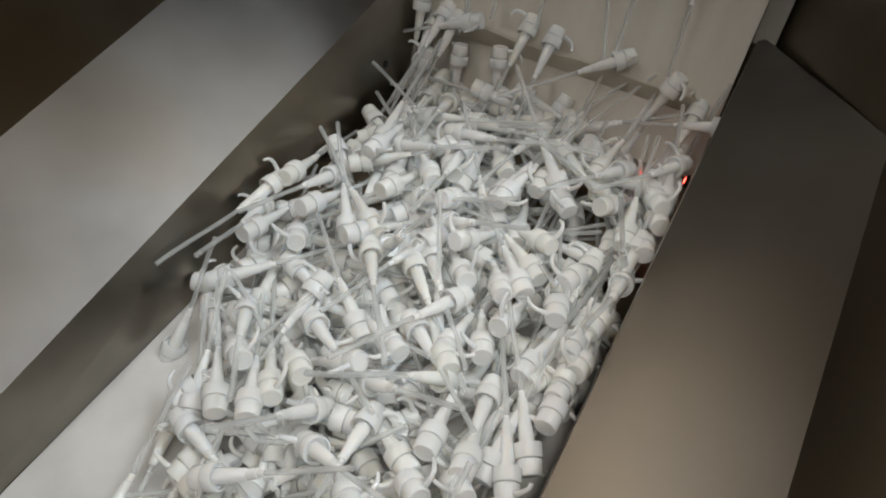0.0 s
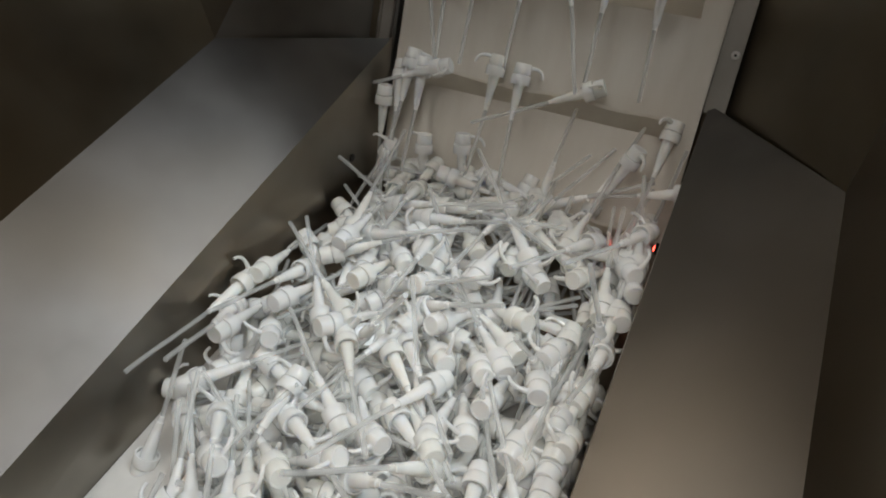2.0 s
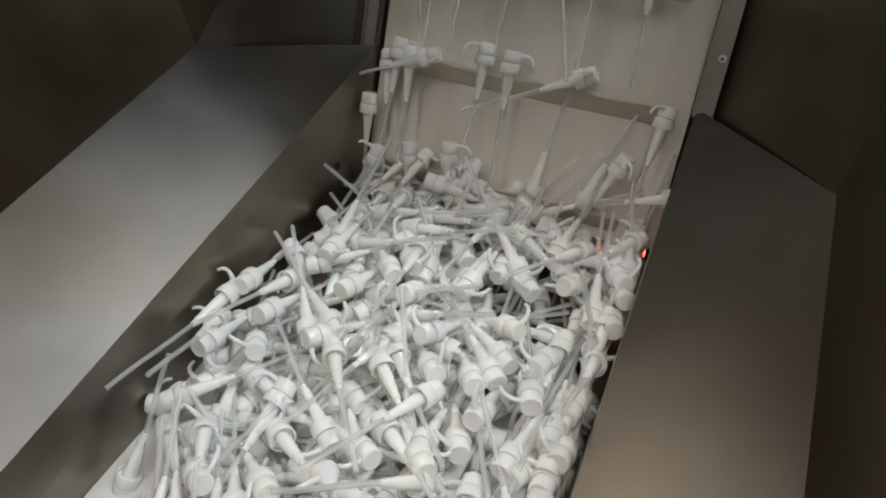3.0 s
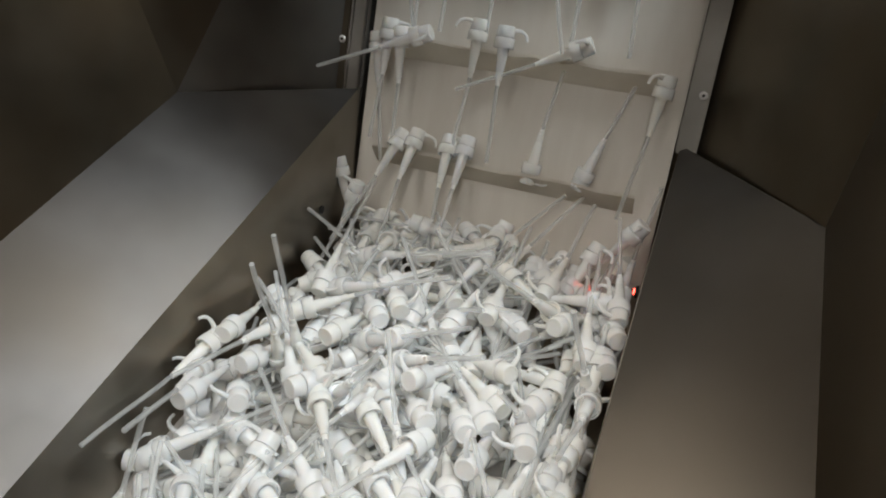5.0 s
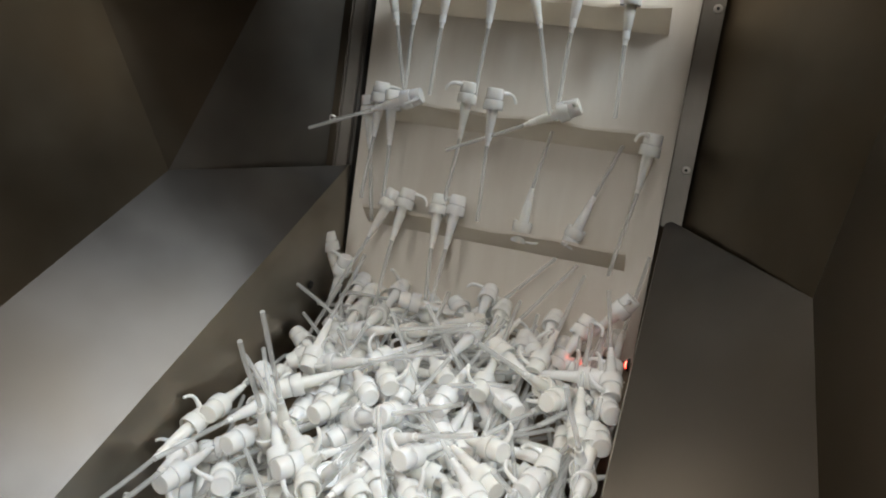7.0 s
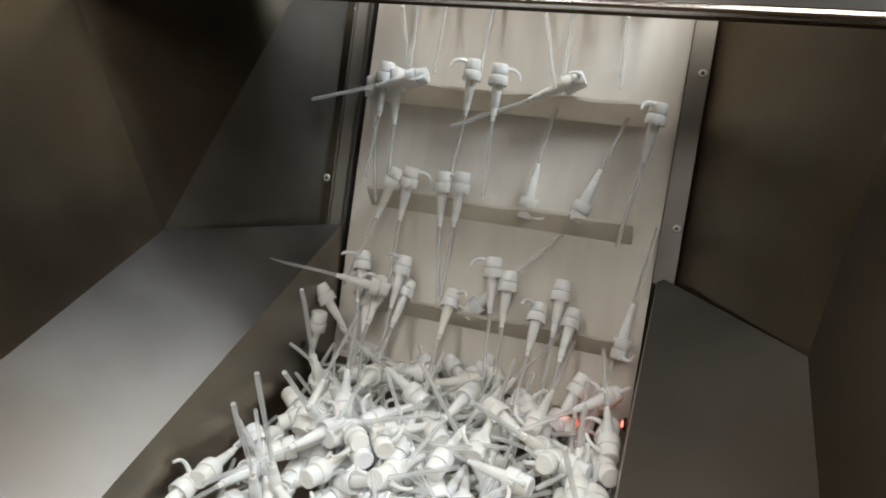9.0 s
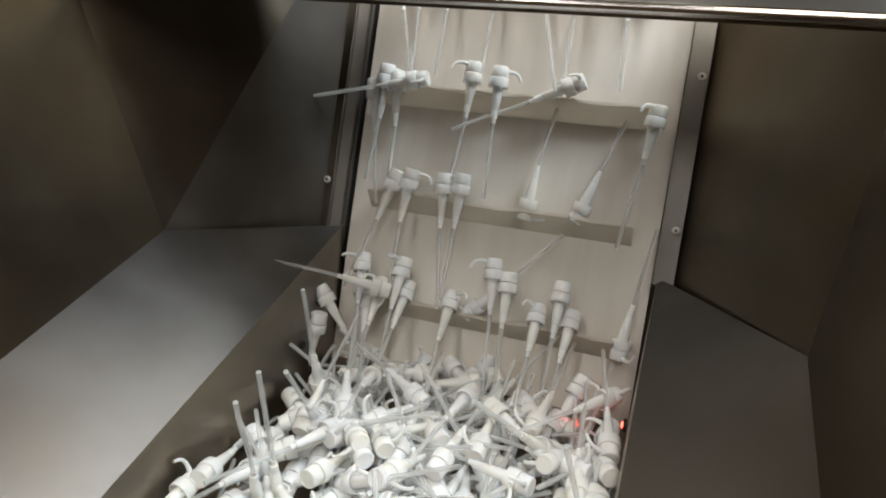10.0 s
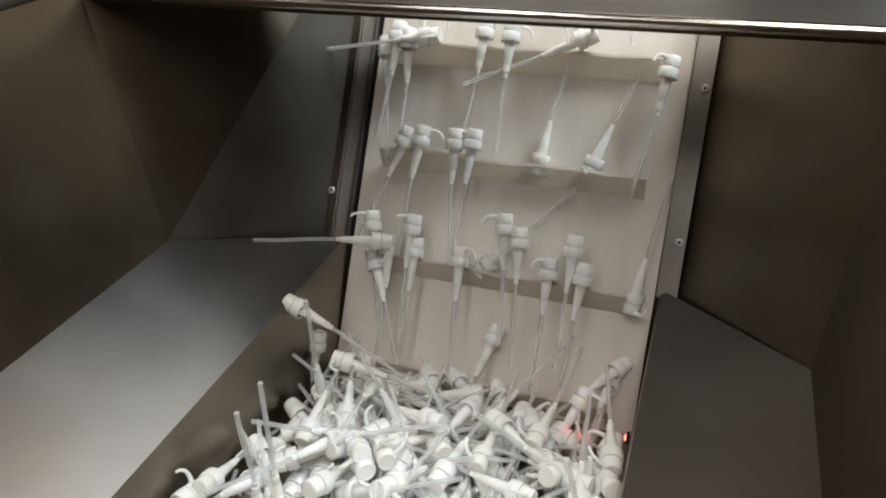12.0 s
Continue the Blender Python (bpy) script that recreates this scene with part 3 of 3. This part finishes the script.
    shift(1, 65, (0.00, (0.195, -0.150, 0.095), (0.147, -0.152, 0.085)), (6.80, (0.195, -0.150, 0.095), (0.147, -0.152, 0.085)), (8.10, (0.190, -0.206, 0.105), (0.144, -0.193, 0.099)), (12.00, (0.190, -0.206, 0.105), (0.144, -0.193, 0.099)))
    shift(0, 249, (0.00, (-0.066, -0.069, 0.075), (-0.018, -0.064, 0.061)), (6.80, (-0.066, -0.069, 0.075), (-0.018, -0.064, 0.061)), (8.20, (-0.044, -0.134, 0.087), (-0.087, -0.111, 0.091)), (10.30, (-0.044, -0.134, 0.087), (-0.087, -0.111, 0.091)), (10.90, (-0.047, -0.177, 0.093), (-0.083, -0.147, 0.105)), (12.00, (-0.047, -0.177, 0.093), (-0.083, -0.147, 0.105)))
    shift(2, 292, (0.00, (-0.236, 0.014, 0.116), (-0.236, -0.007, 0.075)), (2.80, (-0.236, 0.014, 0.116), (-0.236, -0.007, 0.075)), (4.20, (-0.251, -0.007, 0.083), (-0.237, -0.027, 0.044)), (6.90, (-0.251, -0.007, 0.083), (-0.237, -0.027, 0.044)), (8.00, (-0.239, -0.007, 0.102), (-0.222, -0.015, 0.081)), (10.30, (-0.239, -0.007, 0.102), (-0.222, -0.015, 0.081)), (10.90, (-0.234, -0.088, 0.171), (-0.183, -0.094, 0.154)), (12.00, (-0.234, -0.088, 0.171), (-0.183, -0.094, 0.154)))
    shift(1, 25, (0.00, (-0.210, -0.038, 0.052), (-0.220, -0.057, 0.014)), (2.80, (-0.210, -0.038, 0.052), (-0.220, -0.057, 0.014)), (4.20, (-0.223, -0.032, 0.061), (-0.238, -0.054, 0.019)), (6.90, (-0.223, -0.032, 0.061), (-0.238, -0.054, 0.019)), (8.00, (-0.245, -0.048, 0.074), (-0.252, -0.070, 0.031)), (10.30, (-0.245, -0.048, 0.074), (-0.252, -0.070, 0.031)), (10.90, (-0.248, -0.056, 0.062), (-0.251, -0.078, 0.019)), (12.00, (-0.248, -0.056, 0.062), (-0.251, -0.078, 0.019)))
    shift(1, 127, (0.00, (0.250, -0.008, 0.100), (0.224, -0.009, 0.091)), (2.80, (0.250, -0.008, 0.100), (0.224, -0.009, 0.091)), (4.00, (0.219, -0.014, 0.090), (0.190, -0.033, 0.053)), (6.80, (0.219, -0.014, 0.090), (0.190, -0.033, 0.053)), (8.20, (0.213, -0.078, 0.093), (0.185, -0.117, 0.105)), (10.30, (0.213, -0.078, 0.093), (0.185, -0.117, 0.105)), (10.90, (0.207, 0.006, 0.055), (0.203, -0.043, 0.055)), (12.00, (0.207, 0.006, 0.055), (0.203, -0.043, 0.055)))
    shift(1, 316, (0.00, (-0.048, -0.182, 0.105), (-0.002, -0.185, 0.121)), (2.80, (-0.048, -0.182, 0.105), (-0.002, -0.185, 0.121)), (4.20, (-0.048, -0.212, 0.055), (-0.002, -0.223, 0.081)), (12.00, (-0.048, -0.212, 0.055), (-0.002, -0.223, 0.081)))
    shift(2, 266, (0.00, (-0.037, -0.152, 0.103), (0.010, -0.155, 0.115)), (2.80, (-0.037, -0.152, 0.103), (0.010, -0.155, 0.115)), (4.20, (-0.037, -0.182, 0.053), (0.010, -0.192, 0.075)), (12.00, (-0.037, -0.182, 0.053), (0.010, -0.192, 0.075)))
    shift(1, 26, (0.00, (-0.141, -0.257, 0.114), (-0.141, -0.210, 0.101)), (2.80, (-0.141, -0.257, 0.114), (-0.141, -0.210, 0.101)), (4.20, (-0.141, -0.287, 0.064), (-0.141, -0.247, 0.061)), (12.00, (-0.141, -0.287, 0.064), (-0.141, -0.247, 0.061)))
    shift(1, 165, (0.00, (-0.034, -0.229, 0.110), (-0.027, -0.274, 0.128)), (2.80, (-0.034, -0.229, 0.110), (-0.027, -0.274, 0.128)), (4.20, (-0.034, -0.259, 0.060), (-0.027, -0.311, 0.088)), (12.00, (-0.034, -0.259, 0.060), (-0.027, -0.311, 0.088)))
    shift(0, 28, (0.00, (0.094, -0.196, 0.110), (0.060, -0.164, 0.125)), (2.80, (0.094, -0.196, 0.110), (0.060, -0.164, 0.125)), (4.20, (0.094, -0.226, 0.060), (0.060, -0.201, 0.085)), (12.00, (0.094, -0.226, 0.060), (0.060, -0.201, 0.085)))
    shift(0, 23, (0.00, (0.056, -0.245, 0.114), (0.065, -0.197, 0.111)), (2.80, (0.056, -0.245, 0.114), (0.065, -0.197, 0.111)), (4.20, (0.056, -0.275, 0.064), (0.065, -0.235, 0.071)), (12.00, (0.056, -0.275, 0.064), (0.065, -0.235, 0.071)))
    shift(0, 25, (0.00, (0.226, -0.112, 0.109), (0.208, -0.153, 0.129)), (2.80, (0.226, -0.112, 0.109), (0.208, -0.153, 0.129)), (4.20, (0.226, -0.142, 0.059), (0.208, -0.191, 0.089)), (12.00, (0.226, -0.142, 0.059), (0.208, -0.191, 0.089)))
    shift(0, 247, (0.00, (0.164, -0.152, 0.109), (0.148, -0.191, 0.133)), (2.80, (0.164, -0.152, 0.109), (0.148, -0.191, 0.133)), (4.20, (0.164, -0.182, 0.059), (0.148, -0.229, 0.093)), (12.00, (0.164, -0.182, 0.059), (0.148, -0.229, 0.093)))
    shift(0, 44, (0.00, (0.223, -0.177, 0.116), (0.197, -0.142, 0.095)), (2.80, (0.223, -0.177, 0.116), (0.197, -0.142, 0.095)), (4.20, (0.223, -0.207, 0.066), (0.197, -0.179, 0.055)), (12.00, (0.223, -0.207, 0.066), (0.197, -0.179, 0.055)))
    shift(2, 257, (0.00, (-0.195, -0.044, 0.014), (-0.132, -0.044, 0.008)), (2.80, (-0.195, -0.044, 0.014), (-0.132, -0.044, 0.008)), (4.20, (-0.195, -0.114, -0.031), (-0.132, -0.131, -0.028)), (12.00, (-0.195, -0.114, -0.031), (-0.132, -0.131, -0.028)))
    shift(1, 161, (0.00, (-0.222, -0.027, 0.042), (-0.240, -0.046, 0.004)), (2.80, (-0.222, -0.027, 0.042), (-0.240, -0.046, 0.004)), (4.20, (-0.222, -0.097, -0.003), (-0.240, -0.133, -0.032)), (12.00, (-0.222, -0.097, -0.003), (-0.240, -0.133, -0.032)))
    shift(0, 161, (0.00, (0.173, 0.016, 0.110), (0.159, 0.001, 0.078)), (2.80, (0.173, 0.016, 0.110), (0.159, 0.001, 0.078)), (4.20, (0.173, -0.054, 0.065), (0.159, -0.087, 0.042)), (12.00, (0.173, -0.054, 0.065), (0.159, -0.087, 0.042)))
    shift(0, 179, (0.00, (-0.086, -0.007, 0.073), (-0.082, -0.025, 0.038)), (2.80, (-0.086, -0.007, 0.073), (-0.082, -0.025, 0.038)), (4.20, (-0.086, -0.077, 0.028), (-0.082, -0.112, 0.002)), (12.00, (-0.086, -0.077, 0.028), (-0.082, -0.112, 0.002)))
    shift(1, 331, (0.00, (-0.153, -0.016, 0.060), (-0.151, -0.034, 0.023)), (2.80, (-0.153, -0.016, 0.060), (-0.151, -0.034, 0.023)), (4.20, (-0.153, -0.086, 0.015), (-0.151, -0.122, -0.013)), (12.00, (-0.153, -0.086, 0.015), (-0.151, -0.122, -0.013)))
    shift(1, 300, (0.00, (-0.018, -0.023, 0.047), (0.021, -0.025, 0.037)), (2.80, (-0.018, -0.023, 0.047), (0.021, -0.025, 0.037)), (4.20, (-0.018, -0.093, 0.002), (0.021, -0.113, 0.001)), (12.00, (-0.018, -0.093, 0.002), (0.021, -0.113, 0.001)))
    shift(1, 184, (0.00, (0.079, -0.030, 0.037), (0.110, -0.018, 0.049)), (2.80, (0.079, -0.030, 0.037), (0.110, -0.018, 0.049)), (4.20, (0.079, -0.100, -0.008), (0.110, -0.105, 0.013)), (12.00, (0.079, -0.100, -0.008), (0.110, -0.105, 0.013)))
    shift(1, 97, (0.00, (0.028, -0.044, 0.014), (-0.007, -0.054, -0.009)), (2.80, (0.028, -0.044, 0.014), (-0.007, -0.054, -0.009)), (4.20, (0.028, -0.114, -0.031), (-0.007, -0.142, -0.045)), (12.00, (0.028, -0.114, -0.031), (-0.007, -0.142, -0.045)))
    shift(1, 219, (0.00, (-0.115, -0.223, 0.046), (-0.134, -0.177, 0.046)), (7.00, (-0.115, -0.223, 0.046), (-0.134, -0.177, 0.046)), (8.20, (-0.115, -0.193, 0.106), (-0.134, -0.147, 0.106)), (12.00, (-0.115, -0.193, 0.106), (-0.134, -0.147, 0.106)))
    shift(0, 65, (0.00, (-0.111, -0.289, 0.053), (-0.128, -0.332, 0.069)), (7.00, (-0.111, -0.289, 0.053), (-0.128, -0.332, 0.069)), (8.20, (-0.111, -0.259, 0.113), (-0.128, -0.302, 0.129)), (12.00, (-0.111, -0.259, 0.113), (-0.128, -0.302, 0.129)))
    shift(2, 1, (0.00, (0.003, -0.314, 0.055), (0.016, -0.272, 0.034)), (7.00, (0.003, -0.314, 0.055), (0.016, -0.272, 0.034)), (8.20, (0.003, -0.284, 0.115), (0.016, -0.242, 0.094)), (12.00, (0.003, -0.284, 0.115), (0.016, -0.242, 0.094)))
    shift(2, 194, (0.00, (-0.070, -0.282, 0.053), (-0.100, -0.252, 0.030)), (7.00, (-0.070, -0.282, 0.053), (-0.100, -0.252, 0.030)), (8.20, (-0.070, -0.252, 0.113), (-0.100, -0.222, 0.090)), (12.00, (-0.070, -0.252, 0.113), (-0.100, -0.222, 0.090)))
    shift(0, 290, (0.00, (0.020, -0.003, 0.016), (0.008, -0.042, -0.018)), (10.30, (0.020, -0.003, 0.016), (0.008, -0.042, -0.018)), (10.90, (0.020, 0.027, 0.076), (0.008, -0.012, 0.042)), (12.00, (0.020, 0.027, 0.076), (0.008, -0.012, 0.042)))
    shift(0, 21, (0.00, (-0.150, -0.138, 0.045), (-0.103, -0.133, 0.032)), (10.30, (-0.150, -0.138, 0.045), (-0.103, -0.133, 0.032)), (10.90, (-0.150, -0.108, 0.105), (-0.103, -0.103, 0.092)), (12.00, (-0.150, -0.108, 0.105), (-0.103, -0.103, 0.092)))
    shift(1, 235, (0.00, (-0.008, -0.209, 0.053), (-0.054, -0.196, 0.043)), (10.30, (-0.008, -0.209, 0.053), (-0.054, -0.196, 0.043)), (10.90, (-0.008, -0.179, 0.113), (-0.054, -0.166, 0.103)), (12.00, (-0.008, -0.179, 0.113), (-0.054, -0.166, 0.103)))
    shift(2, 332, (0.00, (0.210, -0.006, 0.013), (0.185, -0.047, 0.011)), (10.30, (0.210, -0.006, 0.013), (0.185, -0.047, 0.011)), (10.90, (0.210, 0.024, 0.073), (0.185, -0.017, 0.071)), (12.00, (0.210, 0.024, 0.073), (0.185, -0.017, 0.071)))
    shift(2, 194, (0.00, (-0.095, -0.361, 0.060), (-0.060, -0.394, 0.064)), (3.30, (-0.095, -0.361, 0.060), (-0.060, -0.394, 0.064)), (4.30, (-0.125, -0.351, 0.105), (-0.123, -0.347, 0.154)), (12.00, (-0.125, -0.351, 0.105), (-0.123, -0.347, 0.154)))
    shift(2, 22, (0.00, (-0.113, -0.377, 0.062), (-0.078, -0.410, 0.066)), (3.30, (-0.113, -0.377, 0.062), (-0.078, -0.410, 0.066)), (4.30, (-0.143, -0.367, 0.107), (-0.136, -0.368, 0.155)), (12.00, (-0.143, -0.367, 0.107), (-0.136, -0.368, 0.155)))
    shift(2, 220, (0.00, (-0.155, -0.157, 0.037), (-0.120, -0.190, 0.041)), (6.90, (-0.155, -0.157, 0.037), (-0.120, -0.190, 0.041)), (8.20, (-0.185, -0.147, 0.082), (-0.183, -0.151, 0.131)), (12.00, (-0.185, -0.147, 0.082), (-0.183, -0.151, 0.131)))
    shift(0, 190, (0.00, (-0.117, -0.231, 0.046), (-0.082, -0.264, 0.050)), (6.90, (-0.117, -0.231, 0.046), (-0.082, -0.264, 0.050)), (8.20, (-0.147, -0.221, 0.091), (-0.141, -0.241, 0.136)), (10.30, (-0.147, -0.221, 0.091), (-0.141, -0.241, 0.136)), (10.90, (-0.121, -0.226, 0.092), (-0.129, -0.257, 0.129)), (12.00, (-0.121, -0.226, 0.092), (-0.129, -0.257, 0.129)))
    shift(2, 254, (0.00, (-0.165, -0.100, 0.045), (-0.165, -0.148, 0.052)), (7.00, (-0.165, -0.100, 0.045), (-0.165, -0.148, 0.052)), (8.20, (-0.169, 0.007, 0.142), (-0.212, -0.011, 0.165)), (9.50, (-0.169, 0.007, 0.142), (-0.212, -0.011, 0.165)), (10.20, (-0.167, 0.009, 0.146), (-0.211, -0.009, 0.167)), (10.50, (-0.172, 0.027, 0.174), (-0.217, 0.004, 0.192)), (10.95, (-0.178, 0.044, 0.201), (-0.222, 0.018, 0.216)), (11.88, (-0.185, 0.049, 0.210), (-0.229, 0.023, 0.224)), (12.00, (-0.186, 0.053, 0.216), (-0.229, 0.026, 0.228)))
    # buried pumps whose dip tubes stick out of the heap before the belt
    for i in range(11):
        x = -0.06 + 0.026 * i + rnd.uniform(-0.01, 0.01)
        head = on_belt(x, -0.125 + rnd.uniform(-0.02, 0.01), 0.085 + 0.012 * (i % 3))
        tail = on_belt(max(-0.2, min(0.22, x + rnd.uniform(-0.12, 0.10))), 0.06 + rnd.uniform(-0.03, 0.02), 0.062 + 0.010 * (i % 3))
        put(i % 2, head, tail, rnd.uniform(0, 360))
    # pumps hanging on the flights
    rider(1, -0.179, 0.090, 0.044, 5, 215)
    rider(1, -0.200, 0.100, 0.046, -2, 235)
    rider(0, -0.219, 0.078, 0.036, 9, 274)
    rider(2, -0.059, 0.116, 0.039, -2, 36)
    rider(0, -0.015, 0.111, 0.044, -0, 218)
    rider(0, -0.156, 0.107, 0.056, -68, 166, -80)
    rider(2, 0.084, 0.119, 0.040, -64, 134)
    rider(2, 0.219, 0.076, 0.037, -6, 63)
    rider(2, -0.166, -0.063, 0.045, -18, 339)
    rider(2, -0.137, -0.059, 0.044, -6, 192)
    rider(2, -0.078, -0.059, 0.043, 3, 163)
    rider(0, -0.051, -0.056, 0.042, -2, 300)
    rider(2, 0.053, -0.049, 0.016, 174, 2)
    rider(1, 0.136, -0.044, 0.016, 162, 73)
    rider(1, -0.199, -0.204, 0.038, 10, 22)
    rider(2, -0.164, -0.238, 0.041, 4, 50)
    rider(1, -0.179, -0.266, 0.043, 27, 91)
    rider(1, -0.129, -0.200, 0.044, -1, 62)
    rider(0, -0.122, -0.236, 0.036, 0, 344)
    rider(2, -0.043, -0.238, 0.041, 2, 145)
    rider(0, 0.021, -0.178, 0.042, 7, 18)
    rider(2, 0.047, -0.195, 0.046, 4, 261)
    rider(0, 0.096, -0.234, 0.041, 1, 54)
    rider(0, 0.127, -0.195, 0.042, -0, 283)
    rider(1, 0.146, -0.234, 0.037, -3, 288)
    rider(0, 0.224, -0.234, 0.016, 173, 39)
    rider(0, 0.001, -0.222, 0.016, 138, 92)
    rider(1, -0.161, 0.277, 0.042, -1, 315)
    rider(1, -0.114, 0.276, 0.043, -1, 129)
    rider(1, -0.043, 0.282, 0.040, 1, 179)
    rider(0, 0.084, 0.286, 0.042, -2, 192)
    rider(1, 0.158, 0.276, 0.041, 2, 82)
    rider(2, -0.205, 0.272, 0.040, 17, 296)
    rider(2, 0.019, 0.285, 0.043, 20, 351)


def ride():
    for ob, rows in MOVERS:
        walk(ob, rows)


# ---- hall around the machine ----
def build_hall():
    for name, lo, hi in (("hall_floor", (-4, -4, -1.0), (4, 4, -0.95)), ("ceiling", (-4, -4, 2.9), (4, 4, 2.95)), ("wall_west", (-4.05, -4, -1), (-4, 4, 2.9)),
                         ("wall_east", (4, -4, -1), (4.05, 4, 2.9)), ("wall_south", (-4, -4.05, -1), (4, -4, 2.9)), ("wall_north", (-4, 4, -1), (4, 4.05, 2.9))):
        tagged(new(name, mesh_of(name, box(bmesh.new(), lo, hi), HALL)), "dim painted hall surface", "wall", kind="structure")
    for x, y, z, w, d, watts, tone in LAMPS:
        fit = tagged(new("ceiling_light"), "assumed ceiling light fitting out of view", "ceiling light", "ceiling lights", "structure")
        part("frame", box(bmesh.new(), (x - w / 2 - 0.02, y - d / 2 - 0.02, z + 0.03), (x + w / 2 + 0.02, y + d / 2 + 0.02, z + 0.149), None, 0.004), STEEL_TRIM, fit)
        part("diffuser", box(bmesh.new(), (x - w / 2, y - d / 2, z + 0.02), (x + w / 2, y + d / 2, z + 0.029)), GLOW, fit)
        ld = bpy.data.lights.new("ceiling_lamp", "AREA")
        ld.shape, ld.size, ld.size_y, ld.energy, ld.color = "RECTANGLE", w, d, watts, tone
        new("ceiling_lamp", ld).matrix_world = pose(x, y, z)


def build_sensor():
    """The light barrier across the foot of the belt."""
    sen = tagged(new("photo_sensor"), "small photoelectric sensor with glowing red lens in the side wall", "sensor")
    turn = pose(0.2505, -0.085, 0.064, 0, -90, 0)
    bm = lathe(bmesh.new(), ((0.009, 0.0), (0.009, 0.003), (0.0075, 0.0045), (0.0055, 0.0045)), 18)
    bmesh.ops.transform(bm, matrix=turn, verts=bm.verts)
    part("ring", bm, DARK, sen, "black threaded sensor ring", True)
    bm = lathe(bmesh.new(), ((0.0050, 0.003), (0.0046, 0.0056), (0.0025, 0.0066)), 14)
    bmesh.ops.transform(bm, matrix=turn, verts=bm.verts)
    part("lens", bm, RED, sen, "glowing red lens", True)
    ld = bpy.data.lights.new("sensor_beam", "SPOT")
    ld.energy, ld.color, ld.spot_size, ld.spot_blend, ld.shadow_soft_size = 0.55, (1.0, 0.06, 0.03), radians(14), 0.6, 0.002
    new("sensor_beam", ld).matrix_world = look((0.240, -0.085, 0.066), (0.0, -0.11, 0.02))
    # Raised black disc; its colour stands for the shade inside the hole.
    eye = tagged(new("sensor_hole"), "dark round sensor hole in the steel side wall", "sensor")
    bm = lathe(bmesh.new(), ((0.0065, 0.0), (0.0065, 0.0025), (0.0045, 0.003)), 16)
    bmesh.ops.transform(bm, matrix=pose(-0.2535, -0.078, 0.068, 0, 90, 0), verts=bm.verts)
    part("rim", bm, DARK, eye, "", True)


build_hopper()
build_sensor()
build_cover()
build_rails()
build_light_block()
belt = build_belt()
build_hall()
heap()


def motions():
    walk(belt, [(t, Matrix.Translation(UP * d)) for t, d in TRAVEL])
    ride()


motions()
